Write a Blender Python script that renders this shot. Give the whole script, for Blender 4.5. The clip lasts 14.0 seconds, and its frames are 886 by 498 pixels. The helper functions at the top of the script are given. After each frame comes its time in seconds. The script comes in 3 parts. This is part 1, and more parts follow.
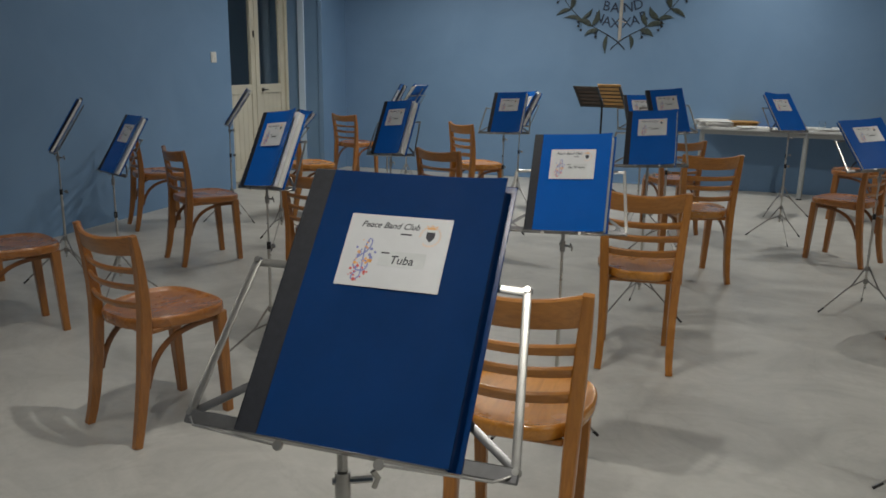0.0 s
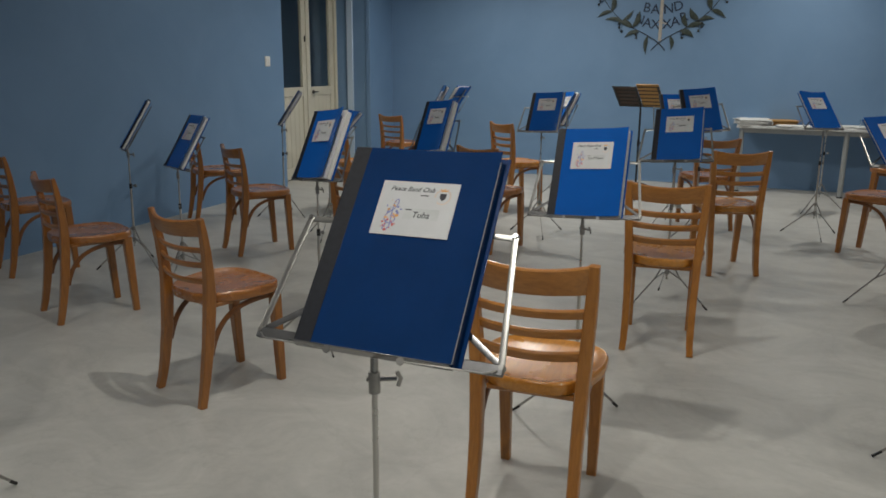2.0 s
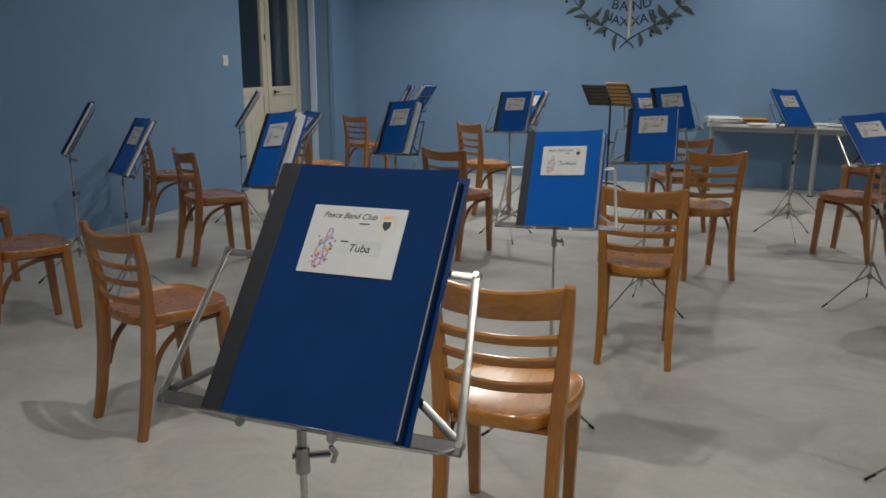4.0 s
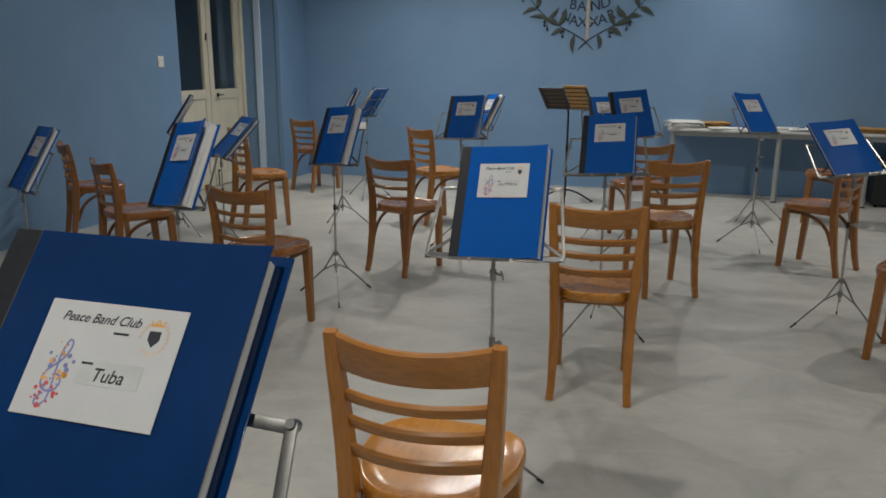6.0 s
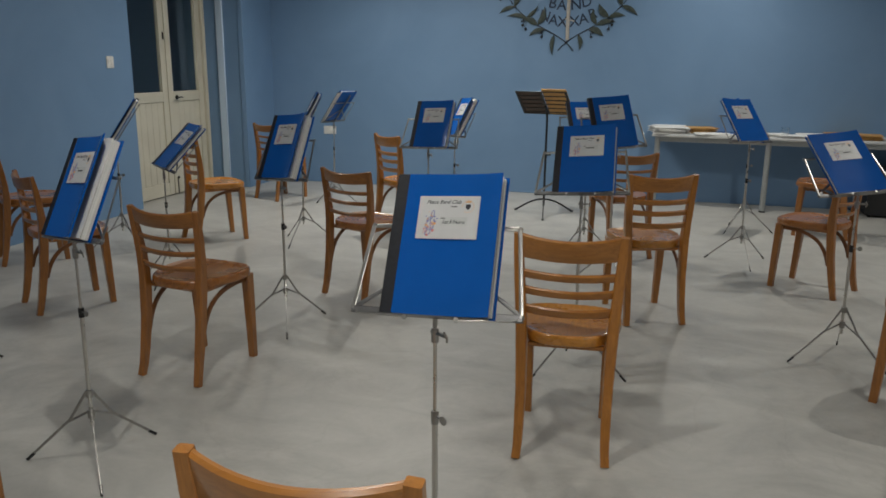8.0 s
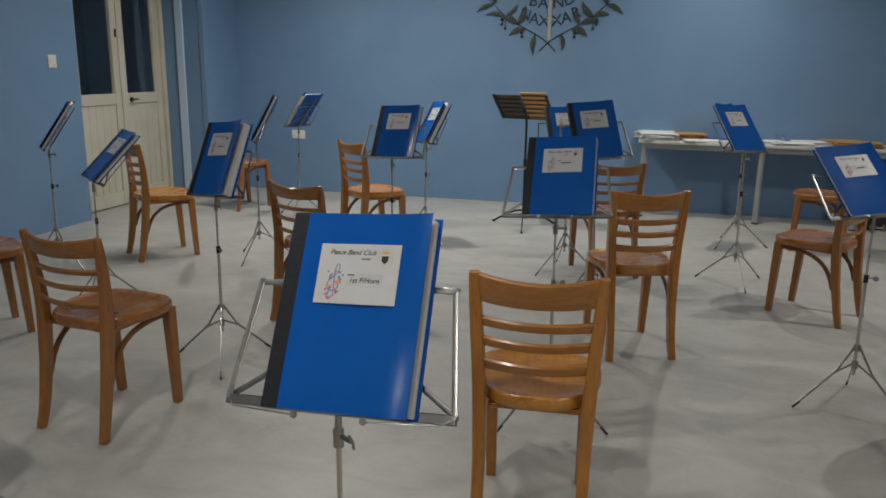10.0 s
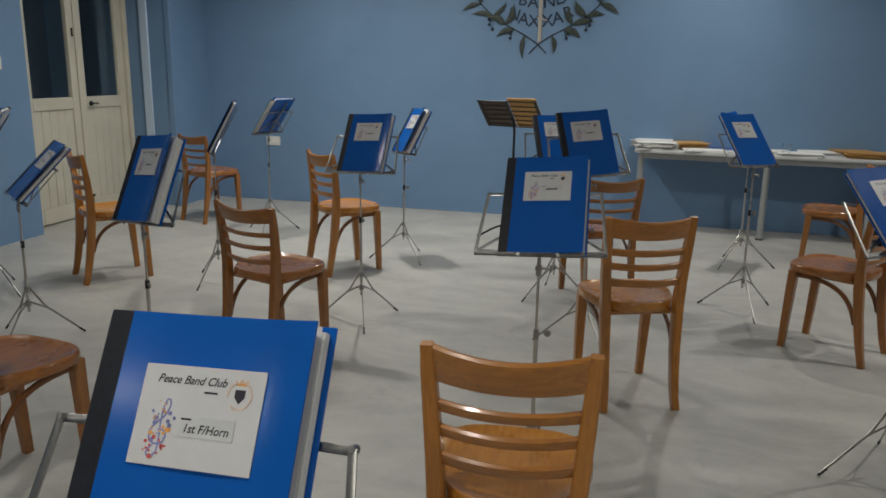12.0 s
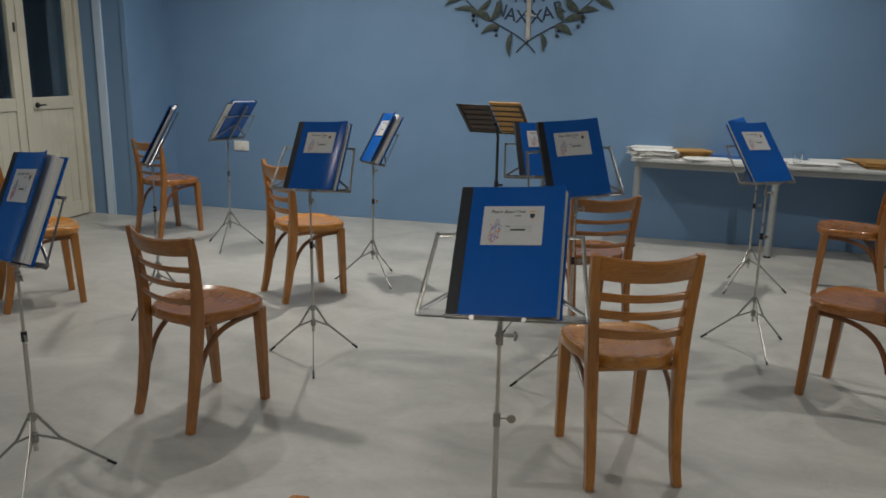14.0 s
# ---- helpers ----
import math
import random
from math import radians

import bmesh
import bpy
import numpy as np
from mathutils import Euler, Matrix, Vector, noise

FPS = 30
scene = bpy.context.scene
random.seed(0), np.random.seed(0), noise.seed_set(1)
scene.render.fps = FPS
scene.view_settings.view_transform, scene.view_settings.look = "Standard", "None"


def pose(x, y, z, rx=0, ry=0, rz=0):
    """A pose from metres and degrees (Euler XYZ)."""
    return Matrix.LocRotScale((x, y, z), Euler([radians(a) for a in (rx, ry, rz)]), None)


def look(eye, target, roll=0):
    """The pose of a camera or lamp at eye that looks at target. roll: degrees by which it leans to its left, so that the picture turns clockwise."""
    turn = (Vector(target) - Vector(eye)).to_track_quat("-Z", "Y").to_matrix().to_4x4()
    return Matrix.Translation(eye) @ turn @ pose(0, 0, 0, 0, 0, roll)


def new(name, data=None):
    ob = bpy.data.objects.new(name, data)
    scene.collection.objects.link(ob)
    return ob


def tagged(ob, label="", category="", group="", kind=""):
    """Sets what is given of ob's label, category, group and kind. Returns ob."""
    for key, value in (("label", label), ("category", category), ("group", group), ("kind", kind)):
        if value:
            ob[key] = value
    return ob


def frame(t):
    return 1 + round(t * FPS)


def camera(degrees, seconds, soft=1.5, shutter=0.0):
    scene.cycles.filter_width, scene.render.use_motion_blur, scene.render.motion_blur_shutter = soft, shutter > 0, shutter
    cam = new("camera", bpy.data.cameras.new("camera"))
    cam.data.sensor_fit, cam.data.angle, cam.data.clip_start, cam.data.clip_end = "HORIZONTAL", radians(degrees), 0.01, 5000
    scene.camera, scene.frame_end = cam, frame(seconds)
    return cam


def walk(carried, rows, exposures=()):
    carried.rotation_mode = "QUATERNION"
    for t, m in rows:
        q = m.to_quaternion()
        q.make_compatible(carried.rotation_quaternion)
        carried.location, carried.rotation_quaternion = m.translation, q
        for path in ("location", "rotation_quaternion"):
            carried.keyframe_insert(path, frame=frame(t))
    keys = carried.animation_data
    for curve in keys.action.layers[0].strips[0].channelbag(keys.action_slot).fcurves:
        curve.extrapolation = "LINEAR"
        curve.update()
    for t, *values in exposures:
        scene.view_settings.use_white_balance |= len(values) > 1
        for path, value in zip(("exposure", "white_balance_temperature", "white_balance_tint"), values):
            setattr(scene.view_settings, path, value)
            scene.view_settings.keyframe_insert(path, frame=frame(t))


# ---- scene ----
cam = camera(60.3, 14.0, soft=1.7)
PATH = [
    (0, (0.091, 0.078, 1.321), (0.071, 2.021, 0.845), 1.0),
    (0.5, (0.104, -0.073, 1.351), (0.003, 1.867, 0.875), 1.0),
    (1, (0.135, -0.181, 1.34), (-0.012, 1.757, 0.867), 0.7),
    (1.5, (0.139, -0.212, 1.323), (-0.022, 1.725, 0.852), 0.5),
    (2, (0.154, -0.206, 1.32), (0.011, 1.733, 0.848), 0.5),
    (2.5, (0.162, -0.168, 1.315), (0.032, 1.771, 0.842), 0.5),
    (3, (0.166, -0.112, 1.314), (0.048, 1.828, 0.841), 0.5),
    (3.2, (0.165, -0.084, 1.315), (0.055, 1.856, 0.841), 0.4),
    (5.5, (0.24, 0.286, 1.324), (0.251, 2.229, 0.85), 0.5),
    (6, (0.286, 0.403, 1.328), (0.309, 2.347, 0.856), 0.4),
    (6.5, (0.325, 0.507, 1.33), (0.364, 2.45, 0.856), 0.6),
    (7, (0.358, 0.613, 1.334), (0.405, 2.556, 0.86), 0.6),
    (7.5, (0.393, 0.735, 1.347), (0.447, 2.677, 0.874), 0.6),
    (8, (0.418, 0.847, 1.349), (0.479, 2.789, 0.876), 0.6),
    (8.2, (0.426, 0.888, 1.345), (0.49, 2.831, 0.873), 0.6),
    (10.5, (0.608, 1.473, 1.349), (0.707, 3.415, 0.88), 1.0),
    (11, (0.642, 1.613, 1.355), (0.744, 3.555, 0.887), 1.1),
    (11.5, (0.666, 1.726, 1.364), (0.771, 3.668, 0.898), 1.0),
    (12, (0.693, 1.828, 1.363), (0.801, 3.77, 0.897), 1.1),
    (12.5, (0.742, 1.976, 1.37), (0.854, 3.918, 0.903), 1.2),
    (13, (0.787, 2.095, 1.368), (0.901, 4.037, 0.9), 1.2),
    (13.5, (0.833, 2.251, 1.367), (0.947, 4.192, 0.898), 1.2),
    (14, (0.879, 2.401, 1.374), (0.992, 4.342, 0.905), 1.3),
]
walk(cam, [(t, look(eye, target, roll)) for t, eye, target, roll in PATH], exposures=[(0.0, 0.0), (14.0, 0.0)])

# ---- light ----
world = bpy.data.worlds.new("world")
scene.world = world
world.use_nodes = True
world.node_tree.nodes["Background"].inputs[0].default_value = (0.02, 0.025, 0.035, 1)
world.node_tree.nodes["Background"].inputs[1].default_value = 0.3

ROOM_TURN = -17.0
BACK, LEFT, RIGHT, FRONT, CEIL = 9.05, -4.38, 4.9, -3.2, 2.95
RM = pose(0, 0, 0, 0, 0, ROOM_TURN)
LAMPS = [(3.05, 7.4, 20), (0.5, 7.5, 29), (-0.5, 8.0, 15), (-0.6, 6.3, 6), (-1.9, 5.8, 2.5), (-0.2, 2.5, 15), (-2.0, 2.3, 4), (4.3, 4.7, 26), (-0.35, 0.2, 18), (-3.3, 0.8, 5), (2.7, 1.5, 13), (2.3, -0.9, 32)]  # x, y in the world, watts; several only fill dim floor and wall

# ---- materials ----


def mat(name, rough=0.5, metal=0.0):
    m = bpy.data.materials.new(name)
    m.use_nodes = True
    b = m.node_tree.nodes["Principled BSDF"]
    b.inputs["Roughness"].default_value = rough
    b.inputs["Metallic"].default_value = metal
    return m, m.node_tree, b


def nd(t, kind, **kw):
    n = t.nodes.new(kind)
    for k, v in kw.items():
        if k in n.inputs:
            n.inputs[k].default_value = v
    return n


def coords(t, scale=(1, 1, 1)):
    c = t.nodes.new("ShaderNodeTexCoord")
    mp = t.nodes.new("ShaderNodeMapping")
    mp.inputs["Scale"].default_value = scale
    t.links.new(c.outputs["Object"], mp.inputs[0])
    return mp.outputs[0]


def noise_tex(t, vec, scale, detail=4.0, rough=0.55, distortion=0.0):
    n = nd(t, "ShaderNodeTexNoise", Scale=scale, Detail=detail, Roughness=rough, Distortion=distortion)
    t.links.new(vec, n.inputs["Vector"])
    return n.outputs["Fac"]


def ramp(t, fac, stops):
    r = t.nodes.new("ShaderNodeValToRGB")
    e = r.color_ramp.elements
    e[0].position, e[0].color = stops[0][0], (*stops[0][1], 1)
    e[1].position, e[1].color = stops[-1][0], (*stops[-1][1], 1)
    for p, c in stops[1:-1]:
        k = e.new(p)
        k.color = (*c, 1)
    t.links.new(fac, r.inputs[0])
    return r.outputs[0]


def mix(t, a, b, fac, mode="MIX"):
    m = t.nodes.new("ShaderNodeMix")
    m.data_type, m.blend_type = "RGBA", mode
    for sock, v in ((m.inputs[0], fac), (m.inputs[6], a), (m.inputs[7], b)):
        if isinstance(v, (int, float)):
            sock.default_value = v
        elif isinstance(v, tuple):
            sock.default_value = (*v, 1)
        else:
            t.links.new(v, sock)
    return m.outputs[2]


def bump(t, b, fac, strength, dist=0.002):
    n = nd(t, "ShaderNodeBump", Strength=strength, Distance=dist)
    t.links.new(fac, n.inputs["Height"])
    t.links.new(n.outputs[0], b.inputs["Normal"])


def vary_rough(t, b, fac, lo, hi):
    m = nd(t, "ShaderNodeMapRange")
    m.inputs["To Min"].default_value, m.inputs["To Max"].default_value = lo, hi
    t.links.new(fac, m.inputs[0])
    t.links.new(m.outputs[0], b.inputs["Roughness"])


def floor_material():
    m, t, b = mat("polished_cement", 0.35)
    v = coords(t)
    big = noise_tex(t, v, 0.9, 5, 0.6, 1.2)
    mid = noise_tex(t, coords(t, (1, 1.35, 1)), 2.1, 6, 0.62, 1.6)
    fine = noise_tex(t, v, 34, 3, 0.6)
    c1 = ramp(t, big, [(0.3, (0.34, 0.335, 0.315)), (0.7, (0.47, 0.465, 0.435))])
    c2 = ramp(t, mid, [(0.30, (0.31, 0.306, 0.29)), (0.5, (0.43, 0.425, 0.40)), (0.70, (0.55, 0.545, 0.515))])
    c = mix(t, c1, c2, 0.55)
    c = mix(t, c, ramp(t, fine, [(0.3, (0.8, 0.8, 0.8)), (0.7, (1, 1, 1))]), 0.25, "MULTIPLY")
    vein = noise_tex(t, v, 1.15, 7, 0.6, 0.8)
    c = mix(t, c, ramp(t, vein, [(0.488, (1, 1, 1)), (0.5, (0.72, 0.71, 0.7)), (0.512, (1, 1, 1))]), 0.2, "MULTIPLY")
    t.links.new(c, b.inputs["Base Color"])
    vary_rough(t, b, mid, 0.32, 0.55)
    bump(t, b, fine, 0.05)
    return m


def paint_material(name, lo, hi, rough=0.6, scale=1.3):
    m, t, b = mat(name, rough)
    v = coords(t)
    big = noise_tex(t, v, scale, 4, 0.6, 0.6)
    fine = noise_tex(t, v, 160, 2, 0.5)
    c = ramp(t, big, [(0.3, lo), (0.7, hi)])
    t.links.new(c, b.inputs["Base Color"])
    vary_rough(t, b, big, rough - 0.08, rough + 0.08)
    bump(t, b, fine, 0.12, 0.001)
    return m


def wood_material(name, lo, hi, rough=0.32, along=(14, 14, 1.6)):
    m, t, b = mat(name, rough)
    info = t.nodes.new("ShaderNodeObjectInfo")
    c0 = t.nodes.new("ShaderNodeTexCoord")
    add = t.nodes.new("ShaderNodeVectorMath")
    add.operation = "ADD"
    t.links.new(c0.outputs["Object"], add.inputs[0])
    t.links.new(info.outputs["Random"], add.inputs[1])
    mp = t.nodes.new("ShaderNodeMapping")
    mp.inputs["Scale"].default_value = along
    t.links.new(add.outputs[0], mp.inputs[0])
    grain = noise_tex(t, mp.outputs[0], 4.0, 6, 0.6, 1.5)
    wear = noise_tex(t, add.outputs[0], 5.0, 4, 0.6)
    c = ramp(t, grain, [(0.28, lo), (0.5, tuple((a + d) / 2 for a, d in zip(lo, hi))), (0.75, hi)])
    c = mix(t, c, ramp(t, wear, [(0.35, (0.78, 0.72, 0.66)), (0.6, (1, 1, 1))]), 0.4, "MULTIPLY")
    t.links.new(c, b.inputs["Base Color"])
    vary_rough(t, b, wear, rough - 0.06, rough + 0.14)
    bump(t, b, grain, 0.06, 0.001)
    b.inputs["Coat Weight"].default_value = 0.55
    b.inputs["Coat Roughness"].default_value = 0.13
    return m


def plain(name, col, rough=0.5, metal=0.0, var=0.12, scale=18.0):
    m, t, b = mat(name, rough, metal)
    f = noise_tex(t, coords(t), scale, 4, 0.6)
    lo = tuple(max(0, c * (1 - var)) for c in col)
    hi = tuple(min(1, c * (1 + var)) for c in col)
    t.links.new(ramp(t, f, [(0.3, lo), (0.7, hi)]), b.inputs["Base Color"])
    vary_rough(t, b, f, max(0.03, rough - 0.06), min(1, rough + 0.06))
    return m


def glow(name, col, strength):
    m, t, b = mat(name)
    b.inputs["Base Color"].default_value = (*col, 1)
    b.inputs["Emission Color"].default_value = (*col, 1)
    b.inputs["Emission Strength"].default_value = strength
    return m


FLOOR = floor_material()
BLUE_WALL = paint_material("blue_wall_paint", (0.142, 0.250, 0.405), (0.168, 0.284, 0.450))
# wall blue made paler to paint in the light on the door reveal
LIT_BLUE = paint_material("lit_blue_strip_paint", (0.47, 0.60, 0.76), (0.53, 0.66, 0.80), 0.45)
WHITE_PAINT = paint_material("white_ceiling_paint", (0.58, 0.58, 0.56), (0.66, 0.66, 0.64))
CREAM = paint_material("cream_door_paint", (0.56, 0.53, 0.43), (0.64, 0.61, 0.5), 0.42, 3.0)
WOOD = wood_material("varnished_beech", (0.32, 0.119, 0.014), (0.50, 0.202, 0.030))
RAIL_WOOD = wood_material("varnished_beech_rail", (0.32, 0.119, 0.014), (0.50, 0.202, 0.030), 0.30, (1.6, 14, 14))
SEAT_WOOD = wood_material("varnished_seat_plywood", (0.39, 0.155, 0.020), (0.60, 0.260, 0.042), 0.24, (9, 1.5, 9))
WOOD_B = wood_material("brown_varnished_beech", (0.22, 0.082, 0.014), (0.38, 0.148, 0.026))
RAIL_WOOD_B = wood_material("brown_varnished_rail", (0.22, 0.082, 0.014), (0.38, 0.148, 0.026), 0.30, (1.6, 14, 14))
SEAT_WOOD_B = wood_material("brown_seat_plywood", (0.20, 0.072, 0.016), (0.42, 0.160, 0.030), 0.24, (9, 1.5, 9))
BENT = plain("dark_bentwood", (0.17, 0.062, 0.014), 0.36)
STEEL = plain("nickel_plated_steel", (0.36, 0.355, 0.34), 0.31, 1.0, 0.10, 60)
TUBE_STEEL = plain("polished_tube_steel", (0.58, 0.57, 0.54), 0.28, 1.0, 0.02, 8)
DARK_STEEL = plain("dull_steel", (0.20, 0.20, 0.205), 0.36, 1.0, 0.1, 60)
RUBBER = plain("black_rubber", (0.015, 0.015, 0.016), 0.6)
BLUE_PLASTIC = plain("blue_folder_plastic", (0.005, 0.093, 0.40), 0.15, 0.0, 0.06, 9)
BLUE_PLASTIC.node_tree.nodes["Principled BSDF"].inputs["Specular IOR Level"].default_value = 0.28
# darker copy of the folder blue, with the tuba folder's shade in its colour
SHADED_BLUE_PLASTIC = plain("shaded_blue_folder_plastic", (0.003, 0.030, 0.120), 0.13, 0.0, 0.10, 14)
SPINE = plain("black_spine_tape", (0.012, 0.014, 0.020), 0.5, 0.0, 0.25, 120)
SPINE.node_tree.nodes["Principled BSDF"].inputs["Specular IOR Level"].default_value = 0.3
PAPER = plain("white_paper", (0.76, 0.76, 0.74), 0.7, 0.0, 0.05, 25)
CARD = plain("glossy_label_card", (0.57, 0.58, 0.59), 0.35, 0.0, 0.03, 25)
INK = plain("black_ink", (0.02, 0.02, 0.03), 0.6)
GREY_INK = plain("grey_box_print", (0.54, 0.56, 0.56), 0.5)
CLEF_INK = plain("blue_violet_print", (0.20, 0.22, 0.46), 0.5)
RED_INK = plain("red_print", (0.55, 0.09, 0.08), 0.5)
PEACH_INK = plain("peach_wreath_print", (0.64, 0.50, 0.40), 0.5)
ORANGE_INK = plain("orange_print", (0.72, 0.36, 0.10), 0.5)
BLACK_METAL = plain("black_enamel_metal", (0.014, 0.014, 0.015), 0.38, 0.2)
BROWN = plain("dark_brown_card", (0.06, 0.032, 0.02), 0.55)
MANILA = plain("manila_card", (0.50, 0.28, 0.085), 0.6, 0.0, 0.12, 20)
TABLE_TOP = plain("pale_grey_laminate", (0.55, 0.56, 0.56), 0.4, 0.0, 0.06, 20)
TABLE_LEG = plain("grey_powder_coat", (0.36, 0.38, 0.38), 0.38, 0.3, 0.08, 40)
SWITCH = plain("white_switch_plastic", (0.75, 0.74, 0.7), 0.35)
LEAF = plain("dark_green_leaf_metal", (0.040, 0.055, 0.046), 0.55, 0.0, 0.45, 30)
STEM = plain("dark_iron_stem", (0.025, 0.03, 0.035), 0.5, 0.3)
LETTER = plain("navy_letter_paint", (0.018, 0.035, 0.07), 0.5)
TORCH = plain("pale_gilt_staff", (0.42, 0.40, 0.36), 0.5, 0.1)
BOX_BLACK = plain("black_equipment_case", (0.02, 0.021, 0.023), 0.5)
LAMP_GLOW = glow("lamp_diffuser", (1.0, 0.93, 0.82), 6.0)


def glass_material(name, col, rough):
    m, t, b = mat(name, rough)
    b.inputs["Base Color"].default_value = (*col, 1)
    b.inputs["Transmission Weight"].default_value = 1.0
    b.inputs["IOR"].default_value = 1.45
    return m


def page_edge_material():
    m, t, b = mat("stacked_page_edges", 0.75)
    line = noise_tex(t, coords(t, (2, 2, 900)), 1.0, 2, 0.5)
    t.links.new(ramp(t, line, [(0.35, (0.56, 0.56, 0.54)), (0.6, (0.76, 0.76, 0.74))]), b.inputs["Base Color"])
    return m


PAGE_EDGE = page_edge_material()
GLASS = glass_material("clear_glass", (0.95, 0.97, 0.97), 0.03)
PANE = glass_material("door_pane_glass", (0.8, 0.85, 0.85), 0.06)
# near-black colour stands in for the lack of light behind the door panes
PANE_DARK = plain("near_black_behind_panes", (0.03, 0.032, 0.034), 0.7)

# ---- building blocks ----


def part(name, bm, material, parent=None, label="", smooth=True):
    """One mesh object from a bmesh, or from a mesh made before."""
    if isinstance(bm, bmesh.types.BMesh):
        bmesh.ops.recalc_face_normals(bm, faces=bm.faces)
        me = bpy.data.meshes.new(name)
        bm.to_mesh(me)
        bm.free()
        if smooth:
            me.shade_smooth()
            me.set_sharp_from_angle(angle=radians(38))
        me.materials.append(material)
    else:
        me = bm
    ob = new(name, me)
    ob.parent = parent
    if label:
        tagged(ob, label)
    return ob


def thing(name, m, label, category, group="", kind=""):
    ob = new(name)
    ob.empty_display_size = 0.05
    ob.matrix_world = m
    return tagged(ob, label, category, group, kind)


def box(x0, x1, y0, y1, z0, z1, bevel=0.0, m=None, bm=None, seg=1):
    b = bm or bmesh.new()
    r = bmesh.ops.create_cube(b, size=1.0)
    mm = Matrix.LocRotScale(((x0 + x1) / 2, (y0 + y1) / 2, (z0 + z1) / 2), None, (abs(x1 - x0), abs(y1 - y0), abs(z1 - z0)))
    bmesh.ops.transform(b, matrix=(m @ mm) if m else mm, verts=r["verts"])
    if bevel:
        es = list({e for v in r["verts"] for e in v.link_edges})
        bmesh.ops.bevel(b, geom=es, offset=bevel, segments=seg, affect="EDGES", profile=0.5)
    return b


def sweep(pts, sizes, up=(0, 1, 0), n=8, square=0.0, bm=None, caps=True):
    """A bar along pts; sizes: (width, depth) at each point; square: 0 round, 1 square with eased corners."""
    b = bm or bmesh.new()
    pts = [Vector(p) for p in pts]
    if isinstance(sizes, (int, float)):
        sizes = (sizes, sizes)
    if isinstance(sizes[0], (int, float)):
        sizes = [sizes] * len(pts)
    rings = []
    for i, p in enumerate(pts):
        d = (pts[min(i + 1, len(pts) - 1)] - pts[max(i - 1, 0)]).normalized()
        s = d.cross(Vector(up))
        if s.length < 1e-4:
            s = d.cross(Vector((1, 0, 0)))
        s.normalize()
        u = s.cross(d).normalized()
        w, h = sizes[i][0] / 2, sizes[i][1] / 2
        ring = []
        if square:
            k = 1 - 0.22 * square
            shape = [(1, k), (k, 1), (-k, 1), (-1, k), (-1, -k), (-k, -1), (k, -1), (1, -k)]
        else:
            shape = [(math.cos(2 * math.pi * a / n), math.sin(2 * math.pi * a / n)) for a in range(n)]
        for a, c in shape:
            ring.append(b.verts.new(p + s * (a * w) + u * (c * h)))
        rings.append(ring)
    for r0, r1 in zip(rings, rings[1:]):
        for k in range(len(r0)):
            b.faces.new((r0[k], r0[(k + 1) % len(r0)], r1[(k + 1) % len(r0)], r1[k]))
    if caps:
        b.faces.new(rings[0][::-1])
        b.faces.new(rings[-1])
    return b


def bez(p0, p1, p2, p3, n=10):
    p0, p1, p2, p3 = map(Vector, (p0, p1, p2, p3))
    return [(1 - t) ** 3 * p0 + 3 * (1 - t) ** 2 * t * p1 + 3 * (1 - t) * t * t * p2 + t ** 3 * p3 for t in [i / n for i in range(n + 1)]]


def plate(outline, thick, bevel=0.0, seg=2):
    """A flat body from an outline in x and y, its top at z = 0."""
    b = bmesh.new()
    f = b.faces.new([b.verts.new((x, y, 0)) for x, y in outline])
    r = bmesh.ops.extrude_face_region(b, geom=[f])
    vs = [v for v in r["geom"] if isinstance(v, bmesh.types.BMVert)]
    bmesh.ops.translate(b, verts=vs, vec=(0, 0, -thick))
    if bevel:
        es = [e for e in b.edges if abs(e.verts[0].co.z - e.verts[1].co.z) < 1e-6]
        bmesh.ops.bevel(b, geom=es, offset=bevel, segments=seg, affect="EDGES", profile=0.6)
    return b


def text_mesh(words, size, material, shear=0.0, align="LEFT", depth=0.0):
    cu = bpy.data.curves.new("lettering", "FONT")
    cu.body, cu.size, cu.shear, cu.extrude, cu.offset = words, size, shear, depth, 0.001 if depth else 0.0002
    cu.align_x = align
    cu.align_y = "CENTER"
    cu.resolution_u = 3
    ob = bpy.data.objects.new("lettering", cu)
    scene.collection.objects.link(ob)
    bpy.context.view_layer.update()
    me = bpy.data.meshes.new_from_object(ob.evaluated_get(bpy.context.evaluated_depsgraph_get()))
    bpy.data.objects.remove(ob)
    me.materials.clear()
    me.materials.append(material)
    return me


# ---- the room ----
DOOR_M, DOOR0, DOOR1, DOOR_TOP = -4.59, 7.05, 8.42, 2.75
OPEN0, WEST_END = 6.95, -4.09


def wall_piece(name, m0, m1, n0, n1, z0, z1, label, material=BLUE_WALL):
    ob = part(name, box(m0, m1, n0, n1, z0, z1), material, smooth=False)
    ob.matrix_world = RM
    return tagged(ob, label, "wall", kind="structure")


floor_ob = part("floor", box(LEFT - 1.8, RIGHT + 0.3, FRONT - 0.3, BACK + 0.3, -0.1, 0.0), FLOOR, smooth=False)
floor_ob.matrix_world = RM
tagged(floor_ob, "pale grey polished cement floor with cloudy stains", "floor", kind="structure")
ceil_ob = part("ceiling", box(LEFT - 1.8, RIGHT + 0.3, FRONT - 0.3, BACK + 0.3, CEIL, CEIL + 0.15), WHITE_PAINT, smooth=False)
ceil_ob.matrix_world = RM
tagged(ceil_ob, "plain white painted ceiling", "ceiling", kind="structure")
wall_piece("wall_north", LEFT - 1.8, RIGHT + 0.3, BACK, BACK + 0.25, 0, CEIL, "sky blue painted plaster wall behind the emblem")
